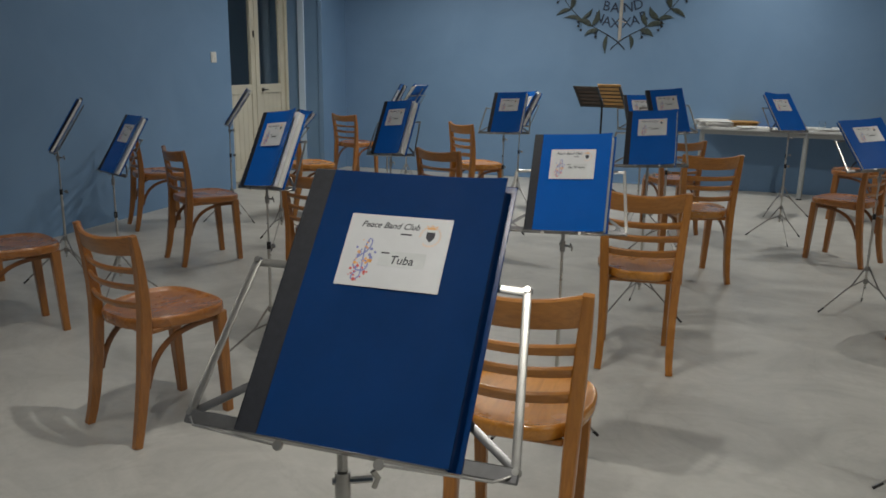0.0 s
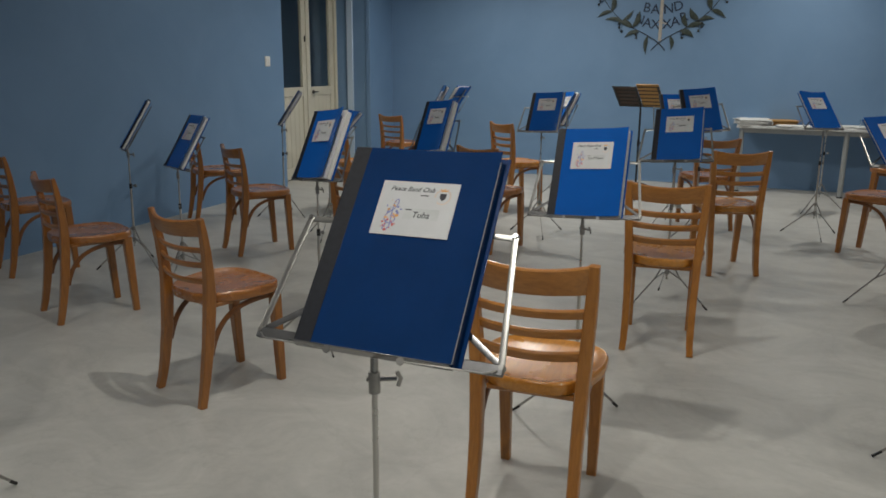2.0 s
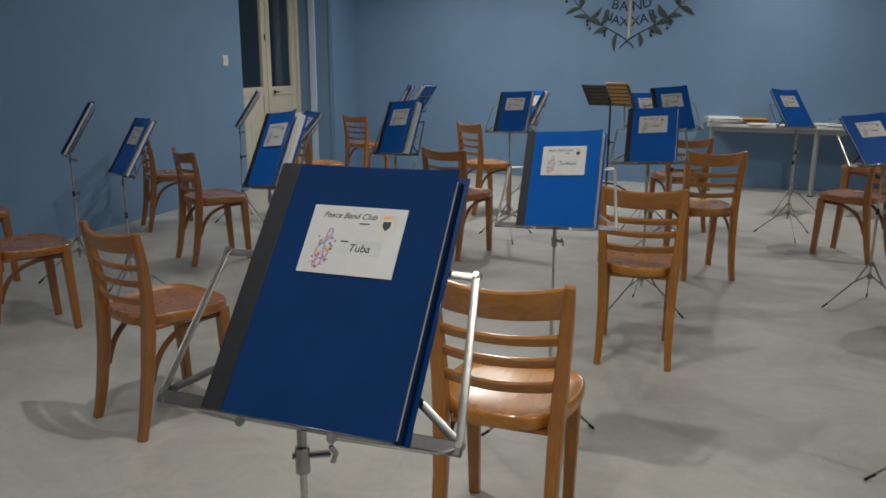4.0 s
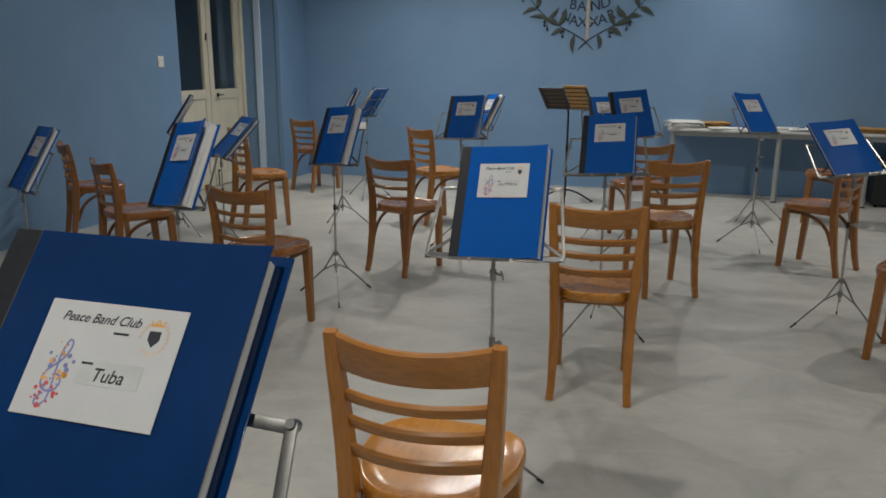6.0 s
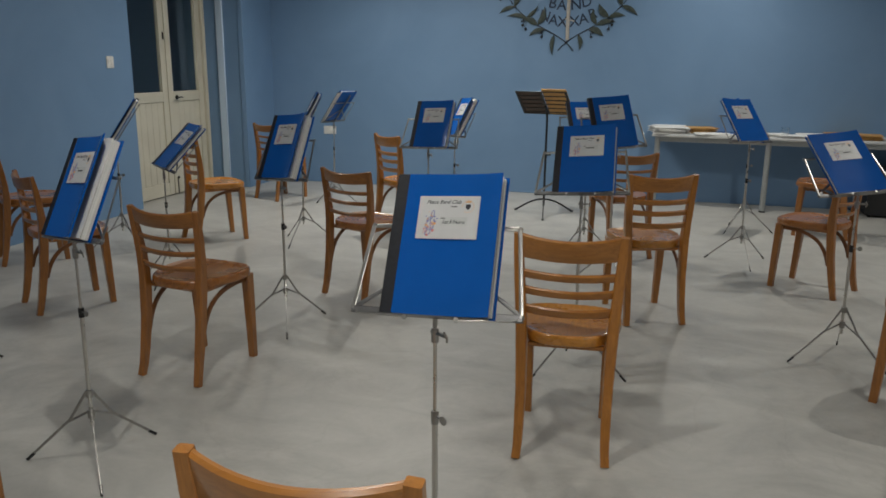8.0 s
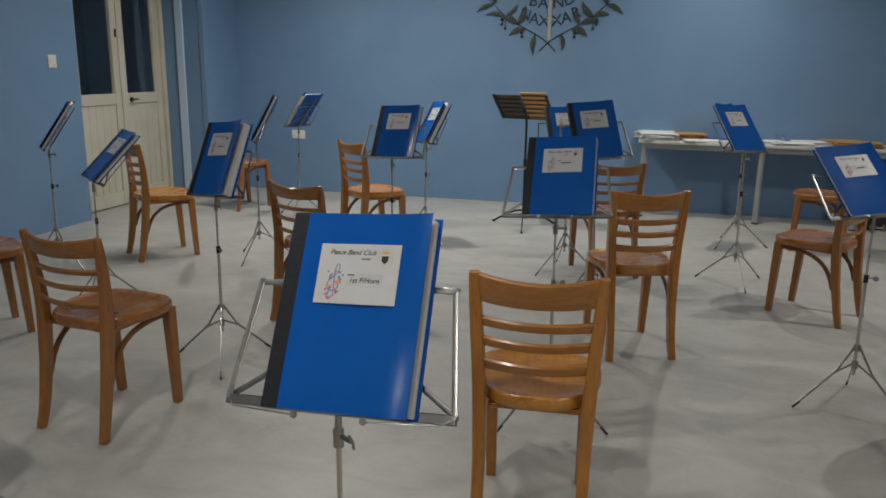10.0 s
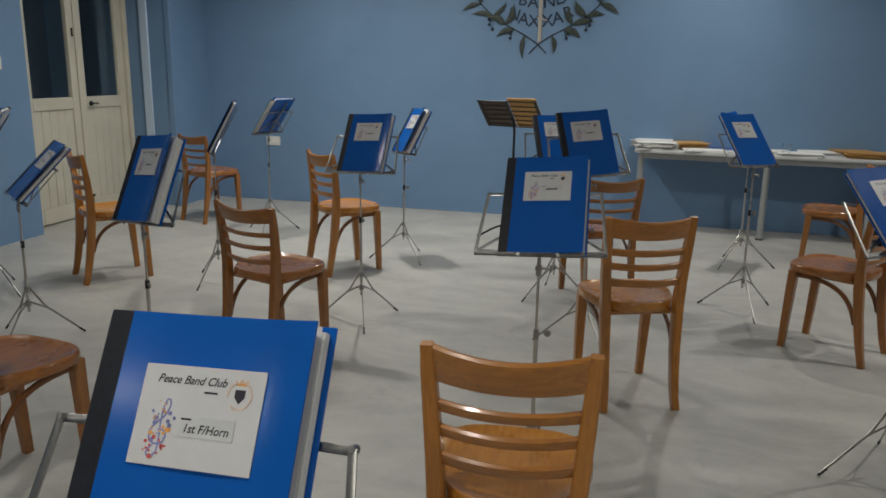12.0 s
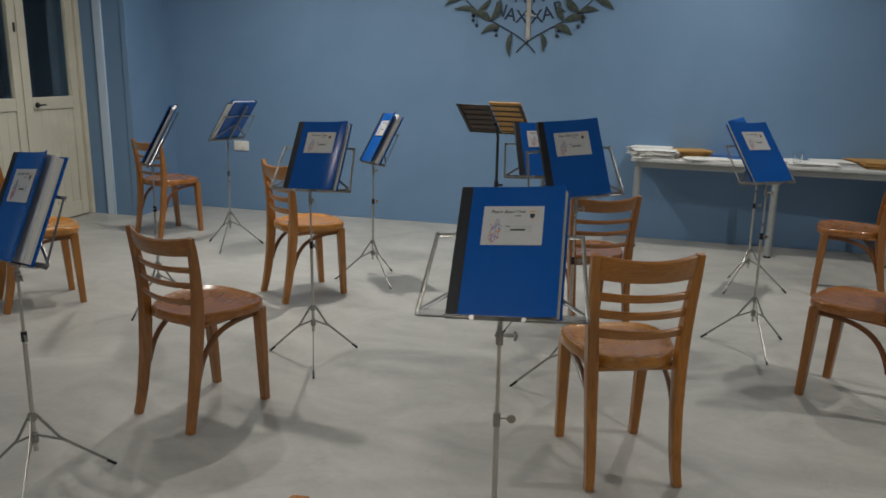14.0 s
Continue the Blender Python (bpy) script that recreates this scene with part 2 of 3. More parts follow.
wall_piece("wall_west", LEFT - 0.5, LEFT, FRONT, OPEN0, 0, CEIL, "sky blue painted plaster wall beside the door")
wall_piece("wall_west_end", LEFT - 0.5, WEST_END, DOOR1, BACK, 0, CEIL, "blue plaster wall between door and corner")
wall_piece("wall_over_door", LEFT - 0.5, LEFT, OPEN0, DOOR1, DOOR_TOP, CEIL, "blue plaster wall over the door")
wall_piece("wall_east", RIGHT, RIGHT + 0.25, FRONT, BACK, 0, CEIL, "plain blue painted plaster wall")
wall_piece("wall_south", LEFT - 1.8, RIGHT + 0.3, FRONT - 0.25, FRONT, 0, CEIL, "plain blue painted plaster wall")
# assumed passage walls, their darkness painted in rather than left to the lamps
wall_piece("corridor_wall", LEFT - 1.8, LEFT - 1.6, 5.0, BACK, 0, CEIL, "assumed wall behind the door, darkness put into its near-black colour", PANE_DARK)
wall_piece("corridor_side", LEFT - 1.6, LEFT - 0.5, 5.0, 5.2, 0, CEIL, "assumed side wall behind the door, darkness put into its near-black colour", PANE_DARK)


# thin strip carrying the lit edge of the reveal as a paler colour
trim = part("trim", box(LEFT - 0.02, LEFT + 0.062, DOOR1 - 0.022, DOOR1, 0, CEIL, 0.006), LIT_BLUE)
trim.matrix_world = RM
tagged(trim, "thin strip on the door reveal, its pale blue standing in for light", "trim", kind="structure")
bead = part("trim", box(WEST_END - 0.055, WEST_END + 0.004, DOOR1 - 0.012, DOOR1, 0, CEIL, 0.005), BLUE_WALL)
bead.matrix_world = RM
tagged(bead, "narrow blue corner bead on the wall edge", "trim", kind="structure")


def skirting(name, m0, m1, n0, n1):
    ob = part(name, box(m0, m1, n0, n1, 0, 0.016, 0.003), BLUE_WALL)
    ob.matrix_world = RM
    tagged(ob, "very low blue painted strip along the wall foot", "skirting", kind="structure")


skirting("baseboard", WEST_END, RIGHT, BACK - 0.012, BACK)


def double_door():
    """A pair of cream leaves, glazed above and boarded below."""
    d = thing("door_1", RM @ pose(DOOR_M, 0, 0), "cream painted double door with dark glazed upper panels", "door", kind="structure")
    w, h = DOOR1 - DOOR0, DOOR_TOP
    fr = box(-0.05, 0.05, OPEN0, DOOR0 + 0.05, 0, h, 0.006)
    box(-0.05, 0.05, DOOR1 - 0.05, DOOR1, 0, h, 0.006, bm=fr)
    box(-0.05, 0.05, DOOR0 + 0.05, DOOR1 - 0.05, h - 0.05, h, 0.006, bm=fr)
    part("door_frame", fr, CREAM, d)
    half = (w - 0.10) / 2
    for k in range(2):
        a = DOOR0 + 0.05 + k * half + 0.003
        e = a + half - 0.006
        leaf = box(-0.022, 0.022, a, a + 0.085, 0.01, h - 0.055, 0.004)
        box(-0.022, 0.022, e - 0.085, e, 0.01, h - 0.055, 0.004, bm=leaf)
        box(-0.022, 0.022, a + 0.085, e - 0.085, 0.01, 0.14, 0.004, bm=leaf)
        box(-0.022, 0.022, a + 0.085, e - 0.085, 0.945, 1.045, 0.004, bm=leaf)
        box(-0.022, 0.022, a + 0.085, e - 0.085, h - 0.16, h - 0.055, 0.004, bm=leaf)
        lf = part("leaf", leaf, CREAM, d)
        nb = 5
        bw = (e - a - 0.17) / nb
        boards = bmesh.new()
        for q in range(nb):
            box(-0.010, 0.010, a + 0.085 + q * bw + 0.001, a + 0.085 + (q + 1) * bw - 0.001, 0.14, 0.945, 0.003, bm=boards)
        part("board_panel", boards, CREAM, lf, "tongue and groove boarding")
        p = part("pane", box(-0.003, 0.003, a + 0.08, e - 0.08, 1.04, h - 0.155), PANE, lf, "dark glass pane")
        p.visible_shadow = False
    a = DOOR0 + 0.05 + half
    rose = bmesh.new()
    bmesh.ops.create_cone(rose, cap_ends=True, segments=20, radius1=0.022, radius2=0.02, depth=0.012,
                          matrix=pose(0.028, a + 0.13, 0.985, 0, 90, 0))
    sweep([(0.03, a + 0.13, 0.985), (0.065, a + 0.13, 0.985)], 0.014, bm=rose)
    sweep([(0.06, a + 0.085, 0.986), (0.066, a + 0.165, 0.987), (0.064, a + 0.185, 0.984)], [(0.014, 0.014), (0.013, 0.013), (0.010, 0.010)], up=(0, 0, 1), bm=rose)
    part("door_handle", rose, RUBBER, d, "black lever handle")
    low_bolt = sweep([(0.03, a + 0.05, 0.012), (0.03, a + 0.05, 0.17)], 0.010)
    bmesh.ops.create_uvsphere(low_bolt, u_segments=10, v_segments=7, radius=0.013, matrix=pose(0.038, a + 0.05, 0.175))
    part("floor_bolt", low_bolt, RUBBER, d)
    bolt = sweep([(0.03, a - 0.04, 1.55), (0.03, a - 0.04, 1.62)], 0.016)
    part("bolt", bolt, RUBBER, d)
    seal = box(0.024, 0.034, a - 0.012, a + 0.012, 0.02, h - 0.06, 0.003)
    part("meeting_strip", seal, CREAM, d)
    return d


double_door()


def wall_plate(name, m, label, category, w, h, rocker):
    s = thing(name, m, label, category)
    part("plate", box(-w / 2, w / 2, -0.010, 0.0, -h / 2, h / 2, 0.003, seg=2), SWITCH, s)
    n = 2 if rocker else 1
    for k in range(n):
        x = (k - (n - 1) / 2) * w * 0.36
        part("rocker" if rocker else "socket_face", box(x - w * 0.15, x + w * 0.15, -0.014, -0.008, -h * 0.22, h * 0.22, 0.002), SWITCH, s)
    return s


wall_plate("light_switch", RM @ pose(LEFT, 6.66, 1.33, 0, 0, 90), "white plastic light switch on the blue wall", "switch", 0.085, 0.10, True)
wall_plate("wall_socket", RM @ pose(-3.40, BACK, 0.60), "white double socket low on the blue wall", "socket", 0.15, 0.09, False)


# fittings are assumed and out of view; some only hold added fill lamps
def assumed_ceiling_light(m):
    c = thing("assumed_ceiling_light", m, "assumed square ceiling light, out of view, with a lit diffuser", "ceiling light", "ceiling lights")
    fr = bmesh.new()
    for x0, x1, y0, y1 in ((-0.19, 0.19, -0.19, -0.16), (-0.19, 0.19, 0.16, 0.19), (-0.19, -0.16, -0.16, 0.16), (0.16, 0.19, -0.16, 0.16)):
        box(x0, x1, y0, y1, -0.03, -0.001, 0.003, bm=fr)
    part("frame", fr, SWITCH, c)
    part("diffuser", box(-0.16, 0.16, -0.16, 0.16, -0.012, -0.004), LAMP_GLOW, c)
    return c


for lx, ly, watts in LAMPS:
    assumed_ceiling_light(pose(lx, ly, CEIL, 0, 0, ROOM_TURN))
    la = bpy.data.lights.new("lamp", "AREA")
    la.shape, la.size, la.energy, la.color = "SQUARE", 0.055, watts, (1.0, 0.965, 0.885)
    la.spread = radians(150)
    lo = new("lamp", la)
    lo.matrix_world = pose(lx, ly, CEIL - 0.035, 0, 0, ROOM_TURN)

# ---- chairs ----
MESH = {}


def seat_body(top, thick):
    """A dished plywood seat with a rounded rim, wider in front than between the posts."""
    b = bmesh.new()
    n = 44

    def ring(scale, z):
        vs = []
        for k in range(n):
            a = 2 * math.pi * k / n
            ca, sa = math.cos(a), math.sin(a)
            px, py = math.copysign(abs(ca) ** 0.6, ca), math.copysign(abs(sa) ** 0.66, sa)
            hw = 0.190 + 0.012 * py - 0.034 * max(0, -py)
            dip = 0.004 * max(0, py) ** 2
            vs.append(b.verts.new((px * hw * scale, 0.008 + py * 0.193 * scale, z - dip)))
        return vs
    rows = [ring(0.95, top - thick), ring(0.985, top - thick + 0.004), ring(1.0, top - thick * 0.62), ring(1.0, top - 0.012), ring(0.988, top - 0.004),
            ring(0.965, top - 0.0005), ring(0.93, top - 0.0015), ring(0.90, top - 0.005), ring(0.75, top - 0.0085), ring(0.4, top - 0.011)]
    for r0, r1 in zip(rows, rows[1:]):
        for k in range(n):
            b.faces.new((r0[k], r0[(k + 1) % n], r1[(k + 1) % n], r1[k]))
    b.faces.new(rows[0][::-1])
    b.faces.new(rows[-1])
    return b


def back_rail(za, zb, y, half, bow, th, sag):
    """A bowed rail between the posts, its edges eased."""
    b = bmesh.new()
    n = 14
    prev = None
    for k in range(n + 1):
        u = -1 + 2 * k / n
        xx, yy = u * half, y - bow * (1 - u * u)
        z0, z1 = za - 0.45 * sag * (1 - u * u), zb - sag * (1 - u * u)
        lean = 0.13 * (z1 - z0)
        e = min(0.006, th * 0.36)
        prof = [(yy + th / 2, z0 + e), (yy + th / 2 - lean, z1 - e), (yy + th / 2 - lean - e, z1), (yy - th / 2 - lean + e, z1),
                (yy - th / 2 - lean, z1 - e), (yy - th / 2, z0 + e), (yy - th / 2 + e, z0), (yy + th / 2 - e, z0)]
        ring = [b.verts.new((xx, py, pz)) for py, pz in prof]
        if prev:
            for i in range(8):
                b.faces.new((prev[i], prev[(i + 1) % 8], ring[(i + 1) % 8], ring[i]))
        else:
            b.faces.new(ring[::-1])
        prev = ring
    b.faces.new(prev)
    return b


def chair_meshes(kind):
    """kind: "tall", the broader chair with the higher back, or "low"."""
    tall = kind == "tall"
    made = {}

    def keep(key, bm, material):
        ob = part(key, bm, material)
        made[key] = ob.data
        bpy.data.objects.remove(ob)
    post, rail, sheet = (WOOD, RAIL_WOOD, SEAT_WOOD) if tall else (WOOD_B, RAIL_WOOD_B, SEAT_WOOD_B)
    up = 1.0 if tall else 0.852
    rise = lambda z: 0.46 + (z - 0.46) * up
    for side, s in (("l", -1), ("r", 1)):
        path = [(0.1545, -0.220, 0.0), (0.1505, -0.207, 0.05), (0.149, -0.193, 0.12), (0.149, -0.172, 0.25), (0.152, -0.160, 0.38), (0.155, -0.156, 0.46),
                (0.160, -0.158, rise(0.55)), (0.166, -0.166, rise(0.65)), (0.171, -0.177, rise(0.74)), (0.174, -0.187, rise(0.805))]
        size = [(0.030, 0.033), (0.031, 0.036), (0.033, 0.040), (0.035, 0.046), (0.038, 0.049), (0.038, 0.047), (0.037, 0.041), (0.035, 0.035), (0.032, 0.029), (0.027, 0.022)]
        if not tall:
            size = [(w * 0.93, d * 0.9) for w, d in size]
        keep("back_leg_" + side, sweep([(s * a, b, z) for a, b, z in path], size, square=1.0), post)
        keep("front_leg_" + side, sweep([(s * 0.152, 0.150, 0.408), (s * 0.151, 0.158, 0.25), (s * 0.1475, 0.171, 0.0)],
                                        [(0.043, 0.043), (0.039, 0.039), (0.031, 0.032)], square=1.0), post)
        arc = bez((s * 0.148, -0.160, 0.20), (s * 0.148, -0.125, 0.335), (s * 0.148, -0.06, 0.392), (s * 0.150, 0.135, 0.386), 14)
        keep("side_brace_" + side, sweep(arc, (0.020, 0.011), up=(1, 0, 0), square=1.0), BENT)
    keep("seat", seat_body(0.452 if tall else 0.446, 0.042), sheet)
    under = bmesh.new()
    for x0, x1, y0, y1 in ((-0.13, 0.13, 0.135, 0.160), (-0.13, 0.13, -0.150, -0.128), (-0.155, -0.135, -0.13, 0.14), (0.135, 0.155, -0.13, 0.14)):
        box(x0, x1, y0, y1, 0.393, 0.409, 0.003, bm=under)
    keep("seat_frame", under, post)
    if tall:
        keep("top_rail", back_rail(0.722, 0.806, -0.170, 0.172, 0.042, 0.020, 0.016), rail)
        rungs = ((0.648, -0.163, 0.164, 0.031), (0.589, -0.158, 0.160, 0.031), (0.521, -0.155, 0.157, 0.034))
    else:
        keep("top_rail", back_rail(0.684, 0.756, -0.172, 0.170, 0.046, 0.019, 0.018), rail)
        rungs = ((0.616, -0.164, 0.163, 0.024), (0.556, -0.159, 0.160, 0.025), (0.491, -0.156, 0.157, 0.025))
    for k, (z, y, half, h) in enumerate(rungs):
        keep("slat_%d" % k, back_rail(z, z + h, y, half, 0.036, 0.016, 0.006), rail)
    return made


CHAIR_LABEL = {"tall": "orange-brown varnished wooden chair with high three-slat back", "low": "brown varnished wooden chair with low three-slat back"}


def chair(x, y, turn, kind):
    c = thing("chair", pose(x, y, 0, 0, 0, turn), CHAIR_LABEL[kind], "chair", "chairs of the rehearsal room")
    if kind not in MESH:
        MESH[kind] = chair_meshes(kind)
    for key, me in MESH[kind].items():
        nm = key.rstrip("0123456789").rstrip("_")
        nm = nm[:-2] if nm.endswith(("_l", "_r")) else nm
        part(nm, me, None, c)
    return c


CHAIRS = [
    (0.296, 1.992, -16, "tall"), (0.958, 3.462, -13, "tall"), (1.656, 4.897, 4, "tall"), (1.88, 6.30, 9, "low"), (-0.571, 4.157, -25, "low"),
    (0.101, 5.346, -36, "low"), (-1.164, 6.737, -56, "tall"), (-0.985, 8.62, -38, "low"), (0.314, 6.943, -57, "tall"), (-1.567, 5.093, -50, "low"),
    (-2.253, 6.095, -57, "low"), (-2.031, 3.614, -44, "low"), (-2.825, 4.417, -42, "low"), (-0.978, 2.739, -36, "low"), (2.53, 3.71, 45, "low"),
    (2.862, 5.389, 39, "low"), (3.72, 6.95, 60, "low"),
]
for cx, cy, ct, ck in CHAIRS:
    chair(cx, cy, ct, ck)

# ---- music stands and folders ----
FW, FH, FT = 0.255, 0.338, 0.018
SM = {}


def keep_stand(key, bm, material):
    ob = part(key, bm, material)
    SM[key] = ob.data
    bpy.data.objects.remove(ob)


def desk_meshes():
    """Folding desk, in the plane x, y = up the desk, z towards the reader."""
    flat = dict(up=(0, 0, 1), square=1.0)
    ledge = box(-0.203, 0.203, -0.013, 0.004, -0.001, 0.0075, 0.0015)
    box(-0.13, 0.13, -0.0155, -0.0135, 0.001, 0.030, 0.0006, bm=ledge)
    keep_stand("ledge", ledge, DARK_STEEL)
    for s, k in ((-1, "l"), (1, "r")):
        keep_stand("outer_strut_" + k, sweep([(s * 0.199, 0.0, 0.004), (s * 0.177, 0.205, 0.004)], (0.010, 0.003), **flat), STEEL)
        keep_stand("upper_arm_" + k, sweep([(s * 0.177, 0.202, 0.001), (s * 0.012, 0.207, 0.001)], (0.010, 0.003), **flat), STEEL)
        keep_stand("diagonal_arm_" + k, sweep([(s * 0.195, 0.004, -0.002), (s * 0.010, 0.130, -0.002)], (0.010, 0.003), **flat), DARK_STEEL)
        clip = sweep([(s * 0.195, -0.006, 0.008), (s * 0.18, -0.016, 0.020), (s * 0.11, -0.020, 0.032), (s * 0.065, -0.022, 0.034)], 0.003, up=(0, 0, 1), n=6)
        bmesh.ops.create_cone(clip, cap_ends=True, segments=10, radius1=0.006, radius2=0.006, depth=0.003, matrix=pose(s * 0.060, -0.022, 0.034))
        keep_stand("page_clip_" + k, clip, STEEL)
        for q, (px, py) in enumerate(((s * 0.199, 0.0), (s * 0.177, 0.204))):
            rv = bmesh.new()
            bmesh.ops.create_cone(rv, cap_ends=True, segments=10, radius1=0.006, radius2=0.004, depth=0.010, matrix=pose(px, py, 0.003))
            keep_stand("rivet%d_%s" % (q, k), rv, STEEL)
    keep_stand("centre_bar", box(-0.010, 0.010, 0.0, 0.30, -0.012, -0.006, 0.001), DARK_STEEL)


def music_stand(base, desk, collar_material, group="folding music stands", label="nickel folding music stand with tripod base"):
    """base: x, y and turn of the tripod; desk: the pose of the desk's lower edge."""
    bx, by, turn = base
    st = thing("music_stand", pose(bx, by, 0, 0, 0, turn), label, "music stand", group)
    inv = st.matrix_world.inverted()
    low = inv @ (desk @ Vector((0, -0.012, -0.006)))
    top = low + Vector((0, 0, -0.035))
    if not SM:
        desk_meshes()
        leg = sweep([(0.012, 0, 0.26), (0.075, 0, 0.16), (0.24, 0, 0.008)], (0.009, 0.004), up=(0, 1, 0), square=1.0)
        keep_stand("leg", leg, STEEL)
        keep_stand("rubber_foot", sweep([(0.215, 0, 0.0285), (0.243, 0, 0.0045)], (0.011, 0.009), n=8), RUBBER)
        keep_stand("brace", sweep([(0.010, 0, 0.19), (0.085, 0, 0.150)], (0.008, 0.003), square=1.0), STEEL)
    hub = sweep([(0, 0, 0.17), (0, 0, 0.20)], 0.024, n=12)
    part("hub", hub, STEEL, st)
    part("sliding_ring", sweep([(0, 0, 0.245), (0, 0, 0.27)], 0.026, n=12), STEEL, st)
    mid = Vector((0, 0, 0.0)).lerp(top, 0.73)
    part("lower_tube", sweep([(0, 0, 0.14), mid], 0.0140, n=12), TUBE_STEEL, st)
    collar = sweep([mid - Vector((0, 0, 0.02)), mid + Vector((0, 0, 0.012))], 0.018, n=12)
    part("collar", collar, collar_material, st)
    screw = sweep([mid, mid + Vector((0.026, -0.004, 0))], 0.005, n=8)
    bmesh.ops.create_cone(screw, cap_ends=True, segments=12, radius1=0.011, radius2=0.011, depth=0.003, matrix=Matrix.Translation(mid + Vector((0.034, -0.005, 0))) @ pose(0, 0, 0, 90, 0, 0))
    part("wing_screw", screw, STEEL, st)
    part("upper_tube", sweep([mid, top], 0.0092, n=10), TUBE_STEEL, st)
    joint = sweep([top - Vector((0, 0, 0.022)), top + Vector((0, 0, 0.012))], 0.018, n=12)
    sweep([top + Vector((-0.012, 0, 0)), top + Vector((0.034, 0, 0.0))], 0.009, n=8, up=(0, 0, 1), bm=joint)
    sweep([top + Vector((0.034, -0.004, 0.012)), top + Vector((0.040, 0.0, 0.0)), top + Vector((0.036, 0.004, -0.014))], (0.007, 0.004), bm=joint)
    sweep([top, low], 0.012, n=8, bm=joint)
    part("tilt_joint", joint, STEEL, st)
    for k in range(3):
        lg = part("leg", SM["leg"], None, st)
        lg.matrix_basis = pose(0, 0, 0, 0, 0, 90 + 120 * k)
        part("rubber_foot", SM["rubber_foot"], None, lg)
        br = part("brace", SM["brace"], None, st)
        br.matrix_basis = pose(0, 0, 0, 0, 0, 90 + 120 * k)
    for key in ("ledge", "centre_bar", "outer_strut_l", "outer_strut_r", "upper_arm_l", "upper_arm_r", "diagonal_arm_l", "diagonal_arm_r", "page_clip_l", "page_clip_r", "rivet0_l", "rivet0_r", "rivet1_l", "rivet1_r"):
        nm = key[:-2].rstrip("01") if key.endswith(("_l", "_r")) else key
        o = part(nm, SM[key], None, st)
        o.matrix_basis = inv @ desk
    return st


FM = {}


def folder_meshes():
    def keep(key, bm, material):
        if isinstance(bm, bmesh.types.BMesh):
            ob = part(key, bm, material)
            FM[key] = ob.data
            bpy.data.objects.remove(ob)
        else:
            FM[key] = bm
    x0, x1 = -FW / 2, FW / 2
    # front cover, slightly sprung open towards its free edge
    b = bmesh.new()
    n = 18
    rows = []
    for k in range(n + 1):
        u = k / n
        x = x0 + 0.026 + (FW - 0.026) * u
        z = FT + 0.003 * u * u + 0.011 * u ** 5
        rows.append([b.verts.new((x, y, zz)) for y, zz in ((0.0, z), (FH, z), (FH, z + 0.0028), (0.0, z + 0.0028))])
    for r0, r1 in zip(rows, rows[1:]):
        for i in range(4):
            b.faces.new((r0[i], r0[(i + 1) % 4], r1[(i + 1) % 4], r1[i]))
    b.faces.new(rows[0])
    b.faces.new(rows[-1][::-1])
    keep("front_cover", b, BLUE_PLASTIC)
    keep("back_cover", box(x0 + 0.004, x1 + 0.009, 0.0, FH, 0.0, 0.003, 0.0008), BLUE_PLASTIC)
    sp = box(x0 - 0.003, x0 + 0.002, 0.0, FH, 0.0, FT + 0.003, 0.0015)
    box(x0 - 0.001, x0 + 0.0265, 0.0, FH, FT + 0.0005, FT + 0.0036, 0.001, bm=sp)
    keep("spine_strip", sp, SPINE)
    sp = box(x0, x0 + 0.0265, 0.0, FH, FT + 0.0003, FT + 0.0030, 0.001)
    box(x0, x0 + 0.003, 0.0, FH, 0.0, 0.006, 0.001, bm=sp)
    keep("blue_spine", sp, BLUE_PLASTIC)
    keep("page_block", box(x0 + 0.006, x1 + 0.003, 0.004, FH - 0.008, 0.0042, FT - 0.0012, 0.0008), PAGE_EDGE)
    keep("loose_page", box(x0 + 0.012, x1 - 0.001, 0.006, FH - 0.003, FT - 0.0008, FT - 0.0002), PAPER)
    cw, ch = 0.147, 0.104
    keep("card", box(-cw / 2, cw / 2, -ch / 2, ch / 2, 0, 0.0009), CARD)
    keep("title", text_mesh("Peace Band Club", 0.0124, INK, 0.35), INK)
    keep("subtitle", box(0, 0.016, -0.001, 0.001, 0, 0.0003), INK)
    keep("name_box", box(-0.033, 0.033, -0.0105, 0.0105, 0, 0.0004), GREY_INK)
    keep("name_line", box(-0.006, 0.006, -0.001, 0.001, 0.0003, 0.0007), INK)
    keep("name_bar", box(-0.018, 0.018, -0.0022, 0.0022, 0, 0.0004), INK)
    clef = bez((-0.004, -0.022, 0), (-0.016, -0.030, 0), (-0.006, -0.040, 0), (0.002, -0.028, 0), 6)
    clef += bez((0.002, -0.028, 0), (0.004, -0.010, 0), (-0.004, 0.014, 0), (0.004, 0.026, 0), 8)[1:]
    clef += bez((0.004, 0.026, 0), (0.012, 0.028, 0), (0.010, 0.010, 0), (-0.003, 0.002, 0), 6)[1:]
    clef += bez((-0.003, 0.002, 0), (-0.018, -0.008, 0), (-0.010, -0.024, 0), (0.004, -0.020, 0), 6)[1:]
    clef += bez((0.004, -0.020, 0), (0.014, -0.016, 0), (0.010, -0.002, 0), (-0.001, -0.006, 0), 6)[1:]
    keep("clef_print", sweep(clef, (0.0021, 0.0006), up=(0, 0, 1), n=6), CLEF_INK)
    rnd = random.Random(4)
    for key, material in (("orange_splashes", ORANGE_INK), ("red_splashes", RED_INK), ("violet_splashes", CLEF_INK)):
        d = bmesh.new()
        for k in range(16):
            a, r = rnd.uniform(0, 6.28), rnd.uniform(0.008, 0.021)
            cy = -0.022 if key == "red_splashes" else 0.0
